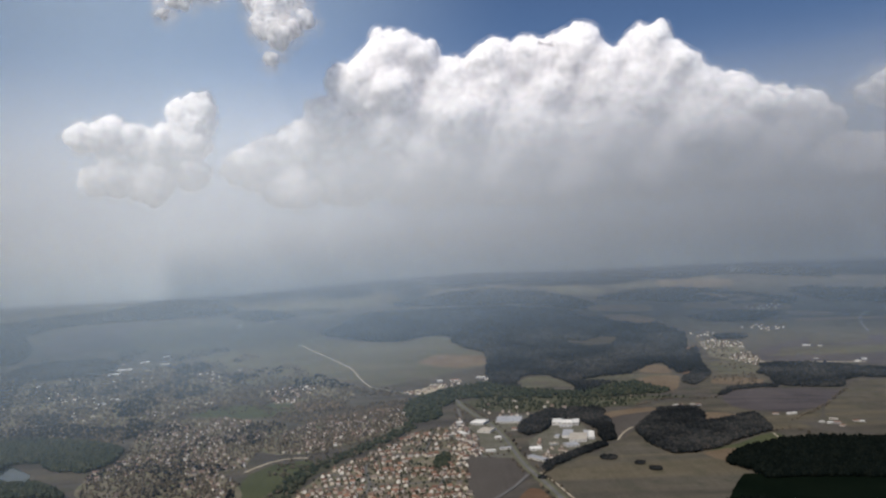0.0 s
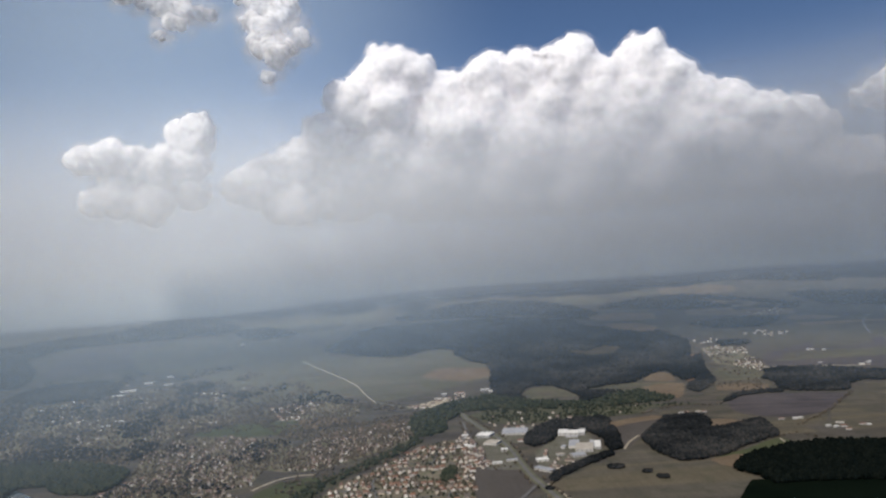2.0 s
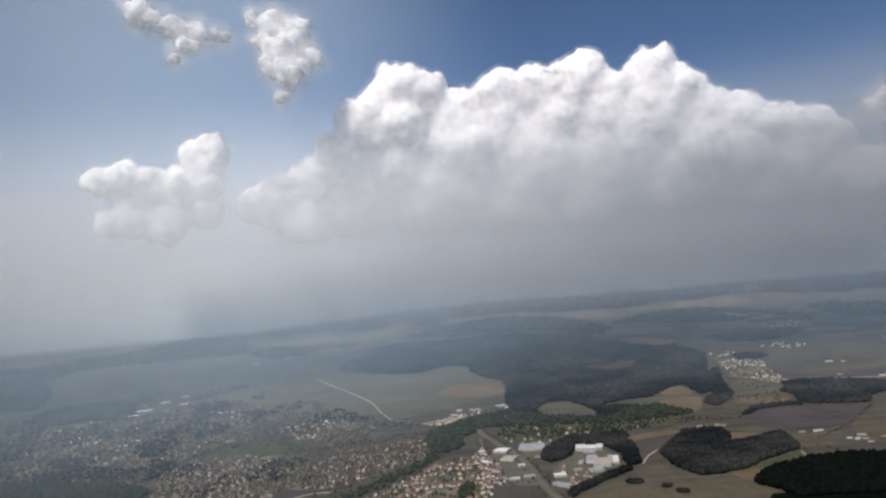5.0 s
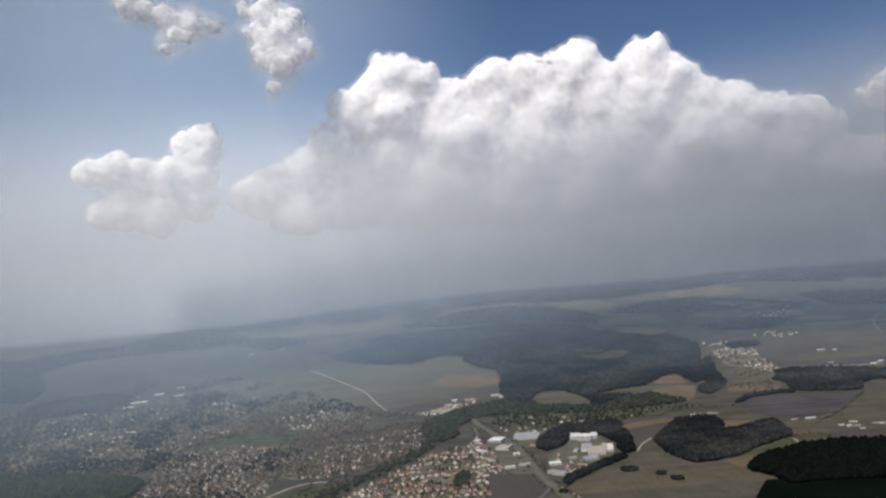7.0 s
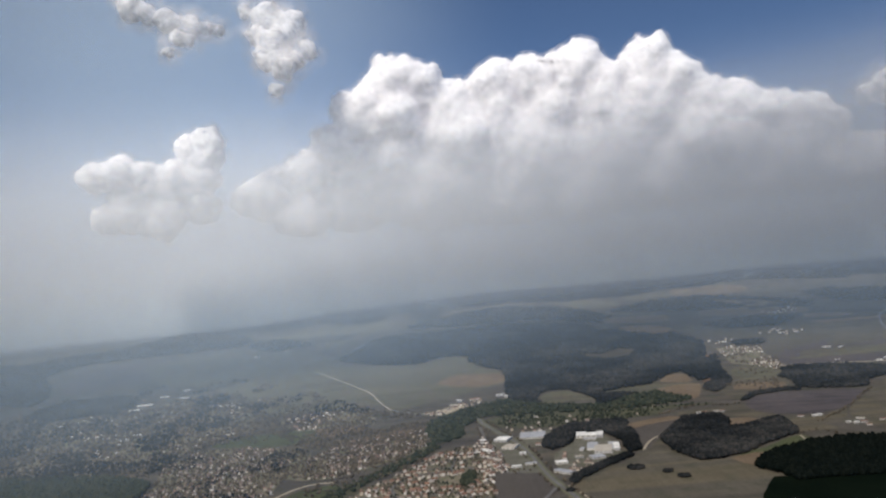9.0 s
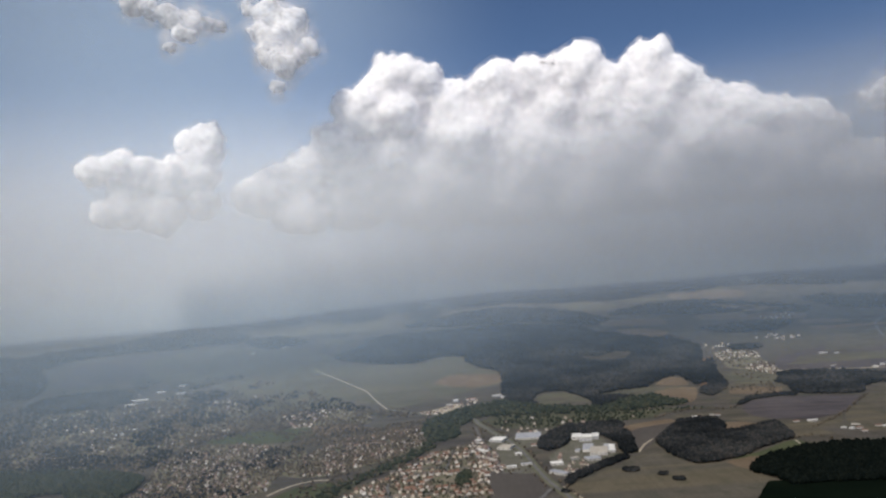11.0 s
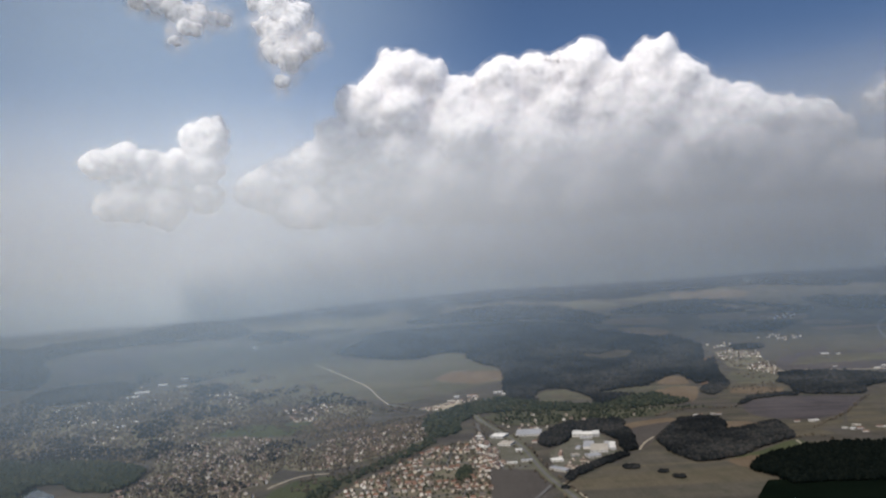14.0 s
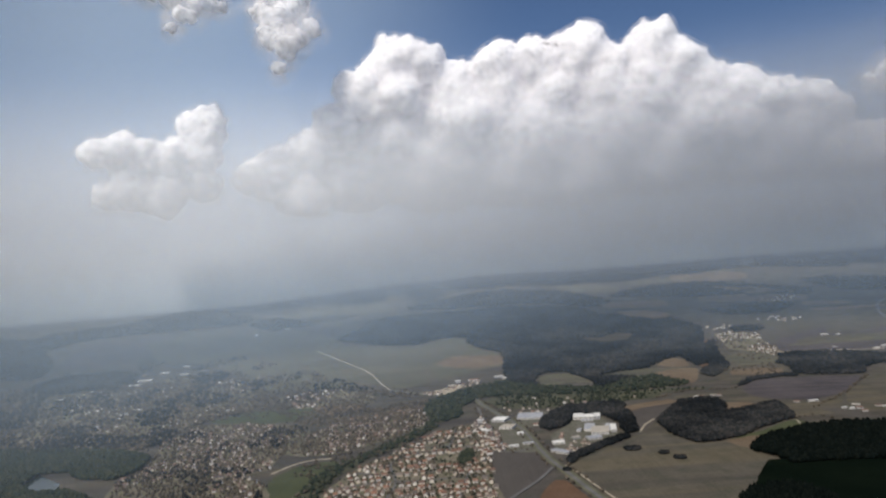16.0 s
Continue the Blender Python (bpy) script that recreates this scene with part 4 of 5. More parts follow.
FRINGE_TOWN = [(-1780, 2500), (-1600, 3060), (-1300, 3180), (-960, 3240), (-620, 2960), (-420, 2700), (-300, 2540), (-640, 2330), (-800, 2150), (-980, 1900), (-1330, 1960)]
garden_trees(FRINGE_TOWN, 13, 4.6, 8, 0.5, M_BARETREE, "bare trees thinning out from the town into the fields", 0.12, 4.4)
garden_trees(FRINGE_TOWN, 15, 5.0, 9, 0.5, M_WOOD, "dark copses and tree rows round the town", 0.24, 7.7)
joined_houses("houses", plots([(-1560, 2600), (-1330, 2960), (-1050, 3060), (-760, 2860), (-560, 2600), (-780, 2400), (-1100, 2300)], 0.2, 26, 34, rng, 0.4, (), 0.2), "scattered outlying houses of the far town", rng, 0.9)
garden_trees([(-620, 2330), (-300, 2540), (-90, 2380), (-120, 2010), (-420, 2030)], 10, 3.6, 8, 0.5, M_BARETREE, "bare trees round meadows and houses", -0.02, 8.3)
garden_trees([(-420, 1330), (-430, 1600), (-300, 1720), (-60, 2010), (-60, 1880), (-230, 1560), (-262, 1310)], 8, 3.2, 6, 0.22, M_BARETREE, "bare bushes along the stream meadow", -0.05, 5.9)
garden_trees([(1000, 2500), (960, 2760), (1040, 3060), (1260, 3060), (1250, 2600), (1090, 2460)], 15, 3.6, 6, 0.4, M_BARETREE, "bare trees round the village", 0.12, 2.2)
garden_trees([(640, 2160), (830, 2170), (1010, 2300), (1060, 2470), (900, 2480), (800, 2330)], 14, 3.8, 6, 0.5, M_BARETREE, "bare trees and hedges on the slopes", 0.2, 3.9)


def bush(x, y, R, label):
    """A round thicket: stems under a crown of many clumps."""
    r = np.random.default_rng(int(abs(x) + abs(y)))
    root = tagged(new("bush"), label, "bush")
    n = 60
    a, d = r.uniform(0, 6.28, n), R * np.sqrt(r.uniform(0, 1, n))
    zero = float(height(x, y))
    v, t = crowns(x + d * np.cos(a), y + d * np.sin(a) * 0.95, r, R * 0.22, 5, 2)
    v -= np.array((x, y, zero))
    crown = new("crown", array_mesh("crown", v, t, [M_WOOD]))
    crown.parent = root
    bm = bmesh.new()
    for k in range(9):
        bx, by = r.uniform(-0.4, 0.4, 2) * R
        bmesh.ops.create_cone(bm, cap_ends=True, segments=6, radius1=0.25, radius2=0.12, depth=3, matrix=Matrix.Translation((bx, by * 0.6, 1.5)))
    part("stem", bm, M_WOOD, root)
    root.matrix_world = Matrix.Translation((x, y, zero + 0.4))
    return root


for (x, y), R in zip([(350, 1534), (400, 1482), (420, 1438), (192, 1410), (590, 1460)], (17, 10, 12, 8, 7)):
    bush(x, y, R, "round dark thicket standing alone in the stubble field")


def line_trees(line, gap, off, size, tall, label):
    r = np.random.default_rng(int(abs(line[0][0])) + 17)
    px, py = [], []
    for p, q in zip(line, line[1:]):
        p, q = np.array(p, float), np.array(q, float)
        n = int(np.hypot(*(q - p)) / gap)
        side = np.array((q[1] - p[1], p[0] - q[0])) / max(1, np.hypot(*(q - p)))
        for k in range(n):
            if r.random() < 0.7:
                c = p + (q - p) * (k + r.random()) / n + side * (off * (1 if r.random() < 0.5 else -1) + r.uniform(-3, 3))
                px.append(c[0])
                py.append(c[1])
    v, t = crowns(np.array(px), np.array(py), r, size, tall, 1)
    tagged(new("roadside_trees", array_mesh("roadside_trees", v, t, [M_BARETREE])), label, "trees", kind="stuff")


line_trees(TRUNK, 9, 16, 3.0, 7, "bare roadside trees along the main road")
line_trees([(46, 2140), (60, 1856), (76, 1704), (88, 1586), (144, 1600)], 9, 9, 2.5, 6, "small trees along the side street")
line_trees([(560, 2078), (678, 2168), (778, 2122), (824, 2154)], 7, 3, 3.0, 6, "uneven hedge along a field edge")
line_trees([(864, 1800), (1000, 1924), (1052, 1992), (1194, 2146)], 7, 3, 3.0, 6, "uneven hedge between fields")
line_trees([(748, 1704), (824, 1722), (860, 1642), (912, 1602)], 7, 3, 3.0, 6, "uneven hedge beside the farms")


# ---- halls and farm buildings ----
def hall(name, x, y, L, W, hgt, turn, roof, label, category="hall", pitch=0.025, wall=None):
    root = tagged(new(name), label, category)
    wv, wt, rv, rt = house_arrays(L, W, hgt, W * pitch, 0.4)
    part("wall", tri_bmesh(wv, wt), wall or M_HALLWALL, root)
    part("roof", tri_bmesh(rv, rt), roof, root)
    n = max(2, int(L / 9))
    for k in range(n):
        bm = bmesh.new()
        cx = -L / 2 + (k + 0.5) * L / n
        box(bm, cx - 2.6, cx + 2.6, -W / 2 - 0.1, -W / 2, hgt * 0.4, hgt * 0.65)
        part("window", bm, M_GLASS, root)
    root.matrix_world = pose(x, y, float(height(x, y)) + 0.9, 0, 0, turn)
    return root


hall("store", 100, 1930, 36, 44, 5, -25, M_WHITE, "large white flat-roofed store beside the main road", "store")
hall("hall", 298, 1886, 24, 44, 7.5, -12, M_WHITE, "tall bright white-roofed commercial hall", "hall")
hall("hall", 323, 1880, 26, 36, 6.0, -12, M_WHITE, "bright white-roofed middle hall", "hall")
hall("hall", 344, 1878, 17, 46, 6.8, -12, M_WHITE, "narrow bright white-roofed hall", "hall")
hall("shed", 312, 1842, 30, 10, 4.0, -12, M_GREYROOF, "low grey loading shed before white halls", "shed")
hall("hall", 302, 1756, 64, 24, 5, 78, M_GREYROOF, "grey flat-roofed wing of the works", "hall")
hall("hall", 320, 1718, 40, 70, 5, -12, M_TANROOF, "tan gravel-roofed hall among sheds", "hall")
hall("shed", 354, 1732, 66, 13, 5, 80, M_WHITE, "pale narrow shed with a white roof", "shed")
hall("shed", 344, 1744, 66, 11, 4.3, 80, M_GREYROOF, "narrow grey shed beside the hall", "shed")
hall("hall", 180, 1948, 66, 70, 4.3, -8, M_GREYROOF, "wide blue-grey flat-roofed market hall", "hall")
hall("shed", 274, 1738, 22, 10, 3.6, 70, M_GREYROOF, "small grey store shed by the hall", "shed")
hall("shed", 208, 1630, 26, 20, 4.3, 4, M_WHITE, "white low shed beside the junction", "shed")
hall("workshop", 202, 1550, 46, 18, 3.6, -50, M_GREYROOF, "grey workshop at the road bend", "workshop")
hall("block", 52, 1808, 46, 11, 4.3, -62, M_WHITE, "long pale apartment block", "block")
hall("block", 66, 1710, 46, 11, 4.3, -60, M_TANROOF, "long cream apartment block", "block")
hall("store", 134, 1748, 15, 18, 4.3, 0, M_WHITE, "small white commercial building", "store")
hall("store", 108, 1630, 22, 10, 3.6, 5, M_WHITE, "white row building at the field edge", "store")
hall("store", 142, 1646, 24, 10, 3.6, 5, M_GREYROOF, "grey row building at the field edge", "store")
hall("store", 74, 1634, 18, 13, 4.3, 0, M_WHITE, "bright white corner building", "store")
hall("block", 46, 1922, 16, 14, 7.2, 0, M_WHITE, "tall white tower-like building", "block")
hall("shed", 140, 2600, 30, 16, 4.3, 5, M_WHITE, "white shed among the trees", "shed")
hall("shed", 168, 2572, 30, 14, 4.3, -5, M_WHITE, "white-roofed works at the wood", "shed")
hall("shed", 208, 2576, 34, 14, 4.3, 5, M_WHITE, "long pale works shed at the wood", "shed")
hall("house", -6, 2566, 18, 16, 5.8, 0, M_WHITE, "white house at the road", "house")
hall("house", 48, 2578, 34, 18, 4.3, 10, M_BRICK, "red-roofed building at the wood edge", "house")
hall("barn", -28, 2514, 24, 12, 3.6, 10, M_TANROOF, "pale farm building by the earth lot", "barn")
hall("factory", -1244, 2865, 57.6, 24.5, 4.3, 20, M_WHITE, "white-roofed factory hall in the far town", "factory")
hall("factory", -1250, 2795, 43.2, 18.7, 4.3, 20, M_WHITE, "pale factory hall in the far town", "factory")
hall("factory", -1212, 2990, 36, 18.7, 4.3, 20, M_WHITE, "white hall at the edge of the plain", "factory")
hall("barn", -1156, 3085, 25.9, 18.7, 4.9, 0, M_WHITE, "white barn at the edge of the plain", "barn")
hall("factory", -1120, 2960, 33.1, 17.3, 4.3, 10, M_GREYROOF, "grey hall at the edge of the plain", "factory")
hall("school", -1106, 2370, 31.7, 13, 4.3, 25, M_GREYROOF, "long grey school building", "school")
hall("school", -1084, 2424, 31.7, 13, 4.3, 15, M_WHITE, "long pale school building", "school")
hall("shed", -756, 2358, 44.6, 10.1, 3.2, 6, M_TANROOF, "long pale row of sheds beside the field", "shed")
hall("hall", -1428, 2605, 28.8, 14.4, 3.8, 5, M_WHITE, "pale hall in the far town", "hall")
hall("block", -1124, 2222, 21.6, 10.1, 3.8, 10, M_GREYROOF, "grey block among town houses", "block")
hall("shed", -1312, 2650, 79.2, 7.2, 2.7, 12, M_TANROOF, "very long pale shed at the wood", "shed")
hall("barn", -1008, 3660, 18.7, 15.8, 5.4, 0, M_WHITE, "white barn standing alone on the plain", "barn")
hall("barn", -876, 3775, 18.7, 13, 4.3, 0, M_WHITE, "small pale barn on the plain", "barn")
hall("farmhouse", 656, 2044, 11.9, 7.6, 3.1, 10, M_WHITE, "white farmhouse at the wood", "farmhouse")
hall("barn", 672, 2048, 10.2, 6.8, 3.1, -10, M_BRICK, "red-roofed farm building at the wood", "barn")
hall("barn", 706, 2052, 11.9, 6.8, 2.5, 5, M_TANROOF, "cream barn at the wood", "barn")
hall("farmhouse", 720, 2044, 11.9, 7.6, 3.1, 5, M_BRICK, "red-roofed farmhouse by the field", "farmhouse")
hall("barn", 862, 1884, 13.6, 6.8, 2.5, 0, M_BRICK, "low brown barn in the fields", "barn")
hall("farmhouse", 894, 1876, 11.9, 8.5, 3.1, 0, M_WHITE, "bright white farmhouse in the fields", "farmhouse")
hall("barn", 908, 1878, 10.2, 8.5, 3.1, 0, M_WHITE, "white farm shed in the fields", "barn")
hall("barn", 922, 1770, 11.9, 6.8, 2.5, 0, M_WHITE, "pale low farm shed in the fields", "barn")
hall("farmhouse", 934, 1756, 11.9, 7.6, 3.1, 20, M_WHITE, "white farm building beside barns", "farmhouse")
hall("barn", 966, 1798, 18.7, 6.8, 2.5, -35, M_TANROOF, "long cream barn of the farm", "barn")
hall("barn", 952, 1756, 13.6, 7.6, 3.1, -20, M_BRICK, "red-roofed farm building beside sheds", "barn")
hall("barn", 946, 1724, 11.9, 6.8, 2.5, -20, M_BRICK, "small brown-roofed farm shed", "barn")
hall("barn", 1004, 1766, 15.3, 7.6, 2.5, 0, M_BRICK, "red-roofed barn at the field", "barn")
hall("farmhouse", 1012, 1756, 10.2, 6.8, 2.5, 0, M_WHITE, "white farm building by the field", "farmhouse")
hall("barn", 1382, 2755, 14.3, 8.8, 4.3, 0, M_WHITE, "white barn on the bare fields", "barn")
hall("barn", 1394, 2750, 11, 7.7, 3.8, 0, M_WHITE, "pale barn on the bare fields", "barn")
hall("barn", 1424, 2725, 13.2, 7.7, 3.8, 0, M_WHITE, "small white barn on the bare fields", "barn")
hall("hall", 1414, 2466, 16.5, 8.8, 4.3, 0, M_WHITE, "white greenhouse hall beside the road", "hall")
hall("hall", 1448, 2484, 14.3, 8.8, 4.9, 0, M_WHITE, "large pale farm hall beside greenhouse", "hall")
hall("barn", 1320, 2556, 16.5, 4.4, 2.2, 0, M_TANROOF, "low pale barn at the road", "barn")
hall("shed", 858, 2206, 11.9, 6.8, 2.5, 0, M_WHITE, "small pale shed at the hedge", "shed")
hall("house", 34, 1536, 10, 8, 3.6, 0, M_WHITE, "white end house of the estate", "house")
hall("store", 112, 1834, 34, 40, 4.3, -25, M_TANROOF, "wide brownish paved-roof store by the road", "store")
hall("warehouse", 292, 1652, 30, 26, 4, 10, M_GREYROOF, "low grey warehouse behind the hedge", "warehouse")
hall("shed", 218, 1824, 30, 14, 3.6, 5, M_GREYROOF, "low grey shed beside the copse", "shed")
hall("shed", 184, 1836, 18, 12, 3.6, -5, M_BRICK, "brown-roofed shed beside the copse", "shed")
hall("shed", 254, 1666, 16, 14, 3.6, 15, M_TANROOF, "small cream shed on the yard", "shed")


# ---- haze in the air, painted on curved sheets ----
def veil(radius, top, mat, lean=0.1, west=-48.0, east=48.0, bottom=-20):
    """One sheet that carries painted haze, leaning outwards a little as it rises."""
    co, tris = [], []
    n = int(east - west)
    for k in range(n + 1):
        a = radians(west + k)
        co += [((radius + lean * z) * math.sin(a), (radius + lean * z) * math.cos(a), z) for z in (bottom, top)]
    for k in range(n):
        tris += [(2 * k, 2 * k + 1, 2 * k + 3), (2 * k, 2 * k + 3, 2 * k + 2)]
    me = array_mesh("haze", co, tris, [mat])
    tagged(new("haze", me), "thin sheet coloured as haze in the air", "haze", kind="structure")


# haze tints: blue distance, bright western air, and rain darkened as if in shade
HAZE, PALE, SHADED_RAIN = (0.4, 0.515, 0.62), (0.82, 0.865, 0.915), (0.29, 0.322, 0.375)

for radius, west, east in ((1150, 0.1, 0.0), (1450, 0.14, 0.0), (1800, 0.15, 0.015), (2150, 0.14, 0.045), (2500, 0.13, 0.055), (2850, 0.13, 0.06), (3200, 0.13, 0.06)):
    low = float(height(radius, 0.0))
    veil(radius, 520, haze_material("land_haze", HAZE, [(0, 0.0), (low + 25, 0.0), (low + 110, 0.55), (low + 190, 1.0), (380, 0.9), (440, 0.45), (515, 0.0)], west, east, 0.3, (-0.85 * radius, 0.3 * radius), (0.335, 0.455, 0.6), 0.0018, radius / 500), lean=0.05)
# rain haze painted on thin sheets one behind the other, each torn differently
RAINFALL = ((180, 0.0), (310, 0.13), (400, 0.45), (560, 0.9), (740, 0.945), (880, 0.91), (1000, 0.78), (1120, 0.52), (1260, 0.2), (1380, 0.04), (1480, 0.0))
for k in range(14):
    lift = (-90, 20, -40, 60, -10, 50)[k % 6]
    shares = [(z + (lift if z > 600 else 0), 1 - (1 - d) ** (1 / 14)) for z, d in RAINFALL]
    veil(3020 + 39 * k, 1800, haze_material("rain_haze", PALE, shares, 0.64, 1.0, 0.3, (-1900.0, 1800.0), SHADED_RAIN, 0.001 + 0.0002 * k, 3.1 * k), bottom=150, lean=0.06)
# horizon haze as sheet colour, pale west to dark east; high_haze lightens the western sky
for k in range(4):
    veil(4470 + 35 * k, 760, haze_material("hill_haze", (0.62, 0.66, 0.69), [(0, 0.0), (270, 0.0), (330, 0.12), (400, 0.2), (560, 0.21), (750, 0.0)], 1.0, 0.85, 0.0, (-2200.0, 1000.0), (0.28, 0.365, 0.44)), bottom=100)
    veil(4640 + 20 * k, 2700, haze_material("high_haze", (0.68, 0.83, 0.98), [(0, 0.0), (500, 0.02), (900, 0.12), (1500, 0.19), (2700, 0.2)], 1.0, 0.0, 0.1, (-2900.0, 700.0)), 0.03, east=12.0, bottom=250)
# rearmost sheets, with the gloom of distant rain put into their dark colour
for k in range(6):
    veil(4730 + 15 * k, 1700, haze_material("dark_rain_haze", (0.22, 0.25, 0.3), [(0, 0.24), (500, 0.24), (1000, 0.1), (1500, 0.0)]), 0.08)


# ---- clouds ----
def lobes_to_cloud(name, lobes, voxel, label, seed, base, kids=16, grand=7, mat=None, rags=((420, 90), (170, 54), (80, 30), (34, 13)), fringe=(8, 20)):
    """A heaped cloud: great lobes that carry smaller and smaller bulges, run together into one skin."""
    r = np.random.default_rng(seed)
    balls = []
    for x, y, z, R in lobes:
        balls.append((x, y, z, R * 0.9))
        for _ in range(kids if R < 240 else kids // 3):
            d = r.normal(size=3)
            d /= np.linalg.norm(d)
            d[2] = abs(d[2]) if r.random() < 0.8 or R > 240 else d[2]
            s = R * r.uniform(0.3, 0.5)
            c = np.array((x, y, z)) + d * R * 0.6
            balls.append((*c, s))
            for _ in range(grand):
                e = r.normal(size=3)
                e /= np.linalg.norm(e)
                e += d * 0.6
                e /= np.linalg.norm(e)
                balls.append((*(c + e * s * 0.72), s * r.uniform(0.28, 0.45)))
    v, f = ICO[2]
    b = np.array(balls)
    verts = (v[None] * b[:, 3][:, None, None] + b[:, None, :3]).reshape(-1, 3)
    tris = (f[None] + (np.arange(len(b)) * len(v))[:, None, None]).reshape(-1, 3)
    verts[:, 2] = np.where(verts[:, 2] < base, base + 0.3 * (verts[:, 2] - base), verts[:, 2])
    ob = tagged(new(name, array_mesh(name, verts, tris, [mat or M_CLOUD], smooth=True)), label, "cloud")
    rm = ob.modifiers.new("Remesh", "REMESH")
    rm.mode, rm.voxel_size, rm.use_smooth_shade = "VOXEL", voxel, True
    for size, strength in rags:
        tex = bpy.data.textures.new("billow", "CLOUDS")
        tex.noise_scale, tex.noise_depth = size, 3
        dm = ob.modifiers.new("Displace", "DISPLACE")
        dm.texture, dm.strength, dm.mid_level, dm.texture_coords = tex, strength, 0.55, "GLOBAL"
    base_mods = len(ob.modifiers)
    for k, grow in enumerate(fringe):
        shell = new("wisp", ob.data.copy())
        shell.data.materials.clear()
        shell.data.materials.append(M_FRINGE[k])
        for md in list(ob.modifiers)[:base_mods]:
            md2 = shell.modifiers.new(md.name, md.type)
            if md.type == "REMESH":
                md2.mode, md2.voxel_size, md2.use_smooth_shade = "VOXEL", voxel * 1.25, True
            else:
                md2.texture, md2.strength, md2.mid_level, md2.texture_coords = md.texture, md.strength, md.mid_level, "GLOBAL"
        out = shell.modifiers.new("Displace", "DISPLACE")
        out.strength, out.mid_level = grow, 0.0
        shell.parent = ob
        tagged(shell, "thin torn edge of the cloud", kind="stuff")
    return ob


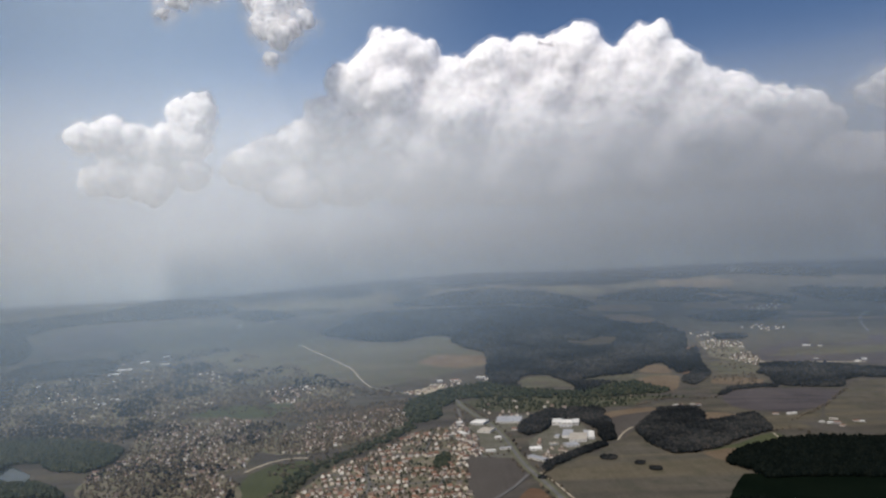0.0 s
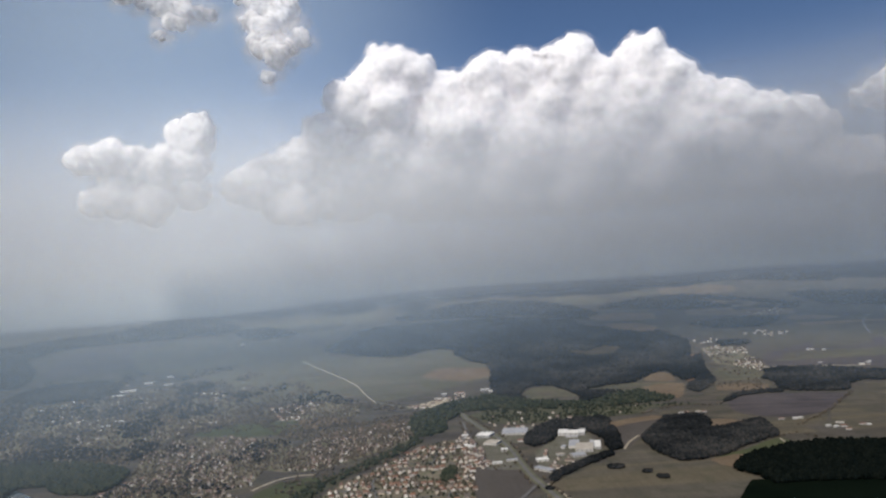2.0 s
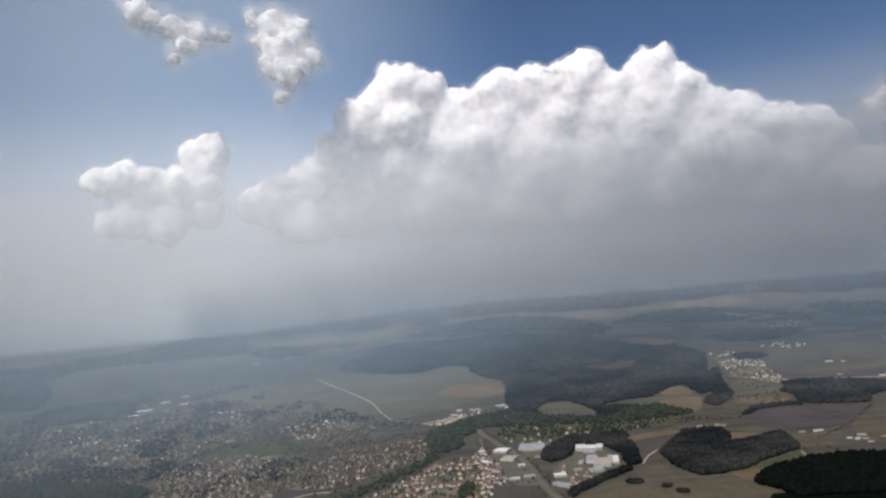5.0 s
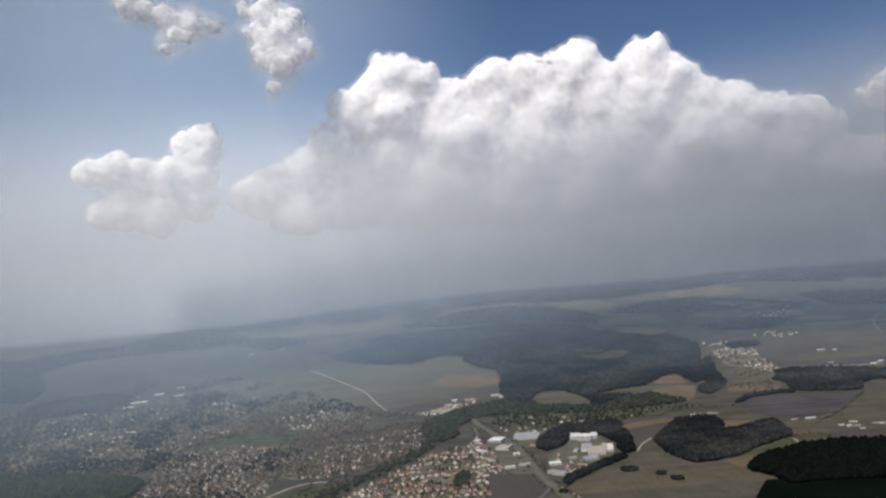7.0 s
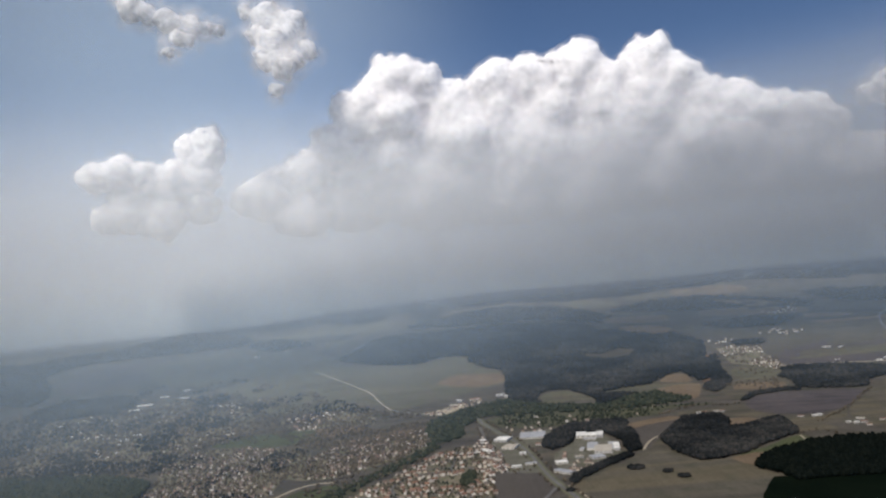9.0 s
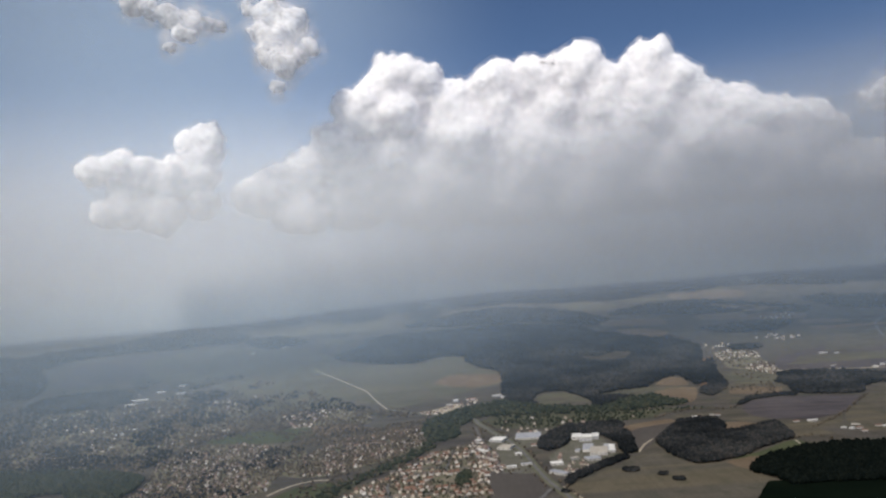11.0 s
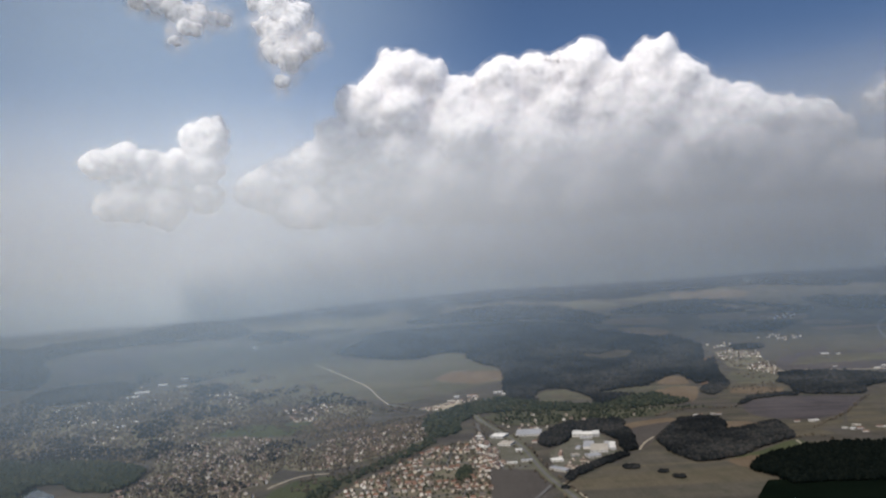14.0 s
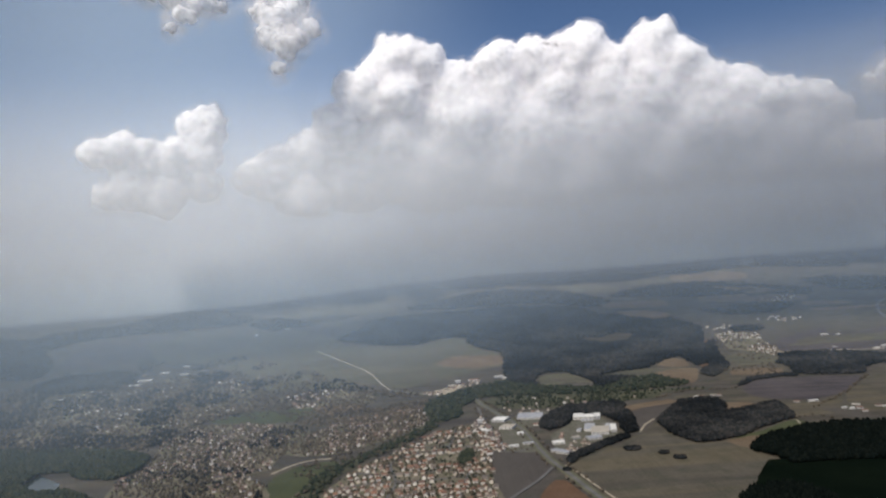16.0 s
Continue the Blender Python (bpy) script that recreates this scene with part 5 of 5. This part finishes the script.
M_CLOUD = cloud_material("cloud", 380.0, colour=(0.86, 0.835, 0.848), even=0.15)
M_FRINGE = [cloud_material("cloud_edge", 0.0, c, a, 0.012, 0.12, (0.93, 0.92, 0.93)) for c, a in ((0.5, 0.23), (0.53, 0.2), (0.56, 0.17))]
M_TORN = cloud_material("torn_cloud", 260.0, 0.43, 0.9, 0.011, 0.24, (0.92, 0.915, 0.935), 0.3)
M_CLOUD_SMALL = cloud_material("small_heaped_cloud", 260.0, colour=(0.89, 0.87, 0.88), even=0.2)
lobes_to_cloud("cumulus_cloud", [(-238, 4017, 1596, 170), (-80, 4029, 1579, 164), (-399, 4048, 1439, 203), (-548, 4078, 1230, 190), (-745, 4063, 1147, 147), (-971, 4034, 1032, 151), (-1091, 4004, 1029, 91), (82, 4072, 1420, 196), (352, 4036, 1501, 190), (569, 4006, 1522, 180), (794, 3959, 1550, 190), (935, 3954, 1460, 157), (1185, 3875, 1503, 183), (1323, 3854, 1413, 170), (1422, 3847, 1303, 170), (1601, 3790, 1242, 170), (1731, 3748, 1171, 164), (1874, 3686, 1132, 164), (1965, 3653, 1057, 124), (1119, 3888, 1522, 137), (1250, 3855, 1500, 137), (727, 3969, 1562, 144), (866, 3945, 1549, 137), (-152, 4021, 1596, 124), (1127, 3857, 1618, 72), (1251, 3827, 1591, 72), (749, 3937, 1653, 72), (858, 3916, 1649, 72), (-268, 3980, 1710, 65), (-135, 3987, 1708, 65), (-1117, 3993, 1055, 52), (-1036, 4008, 1095, 59), (-893, 4033, 1145, 72), (-789, 4044, 1202, 72), (-663, 4051, 1277, 78), (-583, 4049, 1341, 72), (1524, 3795, 1353, 65), (1665, 3752, 1287, 65), (1811, 3697, 1229, 65)] + [(2141, 3584, 861, 124), (2000, 3664, 864, 137), (2027, 3628, 1009, 59), (2222, 3539, 818, 131), (2068, 3617, 925, 78), (2101, 3595, 946, 65), (2178, 3554, 914, 85), (1947, 3676, 976, 98), (2253, 3513, 872, 91)] + [(-236, 4250, 1236, 379), (160, 4269, 1154, 400), (596, 4227, 1177, 434), (1013, 4147, 1175, 434), (1367, 4070, 1031, 373), (1723, 3947, 931, 312), (2017, 3819, 822, 271), (2188, 3569, 740, 216), (-525, 4263, 1008, 271), (-803, 4092, 880, 180), (-52, 4291, 1040, 373), (417, 4277, 997, 390), (873, 4215, 949, 390), (1272, 4118, 900, 373), (-211, 4073, 1396, 226), (70, 4104, 1280, 226), (364, 4081, 1315, 226), (653, 4038, 1346, 226), (928, 3993, 1310, 226), (1193, 3924, 1302, 226), (1412, 3883, 1148, 226), (1622, 3818, 1054, 216), (1843, 3728, 987, 190)], 12, "huge heaped cumulus cloud, bright tops and grey flat base", 3, 820)
lobes_to_cloud("cumulus_cloud", [(-1245, 3898, 1334, 91), (-1221, 3894, 1381, 52), (-1281, 3882, 1352, 65), (-1343, 3874, 1300, 85), (-1679, 3769, 1168, 124), (-1792, 3719, 1158, 88), (-1588, 3813, 1147, 118), (-1442, 3877, 1113, 147), (-1331, 3913, 1131, 131), (-1319, 3941, 987, 111), (-1768, 3767, 945, 91), (-1665, 3808, 985, 131), (-1507, 3881, 934, 131), (-1297, 3905, 1230, 111), (-1249, 3914, 1259, 91)], 8, "smaller white cumulus cloud with a tall tower", 4, 660, 16, 7, M_CLOUD_SMALL, ((150, 60), (60, 22), (26, 9)))
for lobes, text, seed in (([(-1497, 3583, 1994, 98), (-1339, 3667, 1942, 85), (-1239, 3711, 1920, 72), (-1368, 3716, 1793, 65), (-1161, 3742, 1907, 52), (-1099, 3764, 1897, 39)], "thin torn white cloud shred in blue sky", 5), ([(-847, 3802, 1964, 118), (-730, 3840, 1931, 118), (-835, 3860, 1822, 118), (-799, 3910, 1702, 91), (-663, 3897, 1813, 72), (-914, 3821, 1877, 85), (-857, 3928, 1608, 59), (-957, 3765, 1990, 52)], "tattered white cloud column with torn edges", 6),
                          ([(2206, 3483, 1199, 118), (2135, 3530, 1185, 78), (2275, 3437, 1208, 164)], "small grey-white cloud with a torn edge", 7)):
    crest = max(z for _, _, z, _ in lobes)
    ragged = []
    for p, q in zip(lobes, lobes[1:] + lobes[-1:]):
        for share in (0.0, 0.5):
            x, y, z, R = (a + (b - a) * share for a, b in zip(p, q))
            near = 1 - 0.00045 * (crest - z)          # the lower rags drift nearer, out of the shade of the upper ones
            ragged.append((x * near, y * near, 400 + (z - 400) * near, R * (0.86 - 0.25 * share) * near))
    lobes_to_cloud("small_cloud", ragged, 9, text, seed, 0, 10, 4, M_TORN, ((170, 60), (70, 36), (26, 16)), (15, 34, 56))
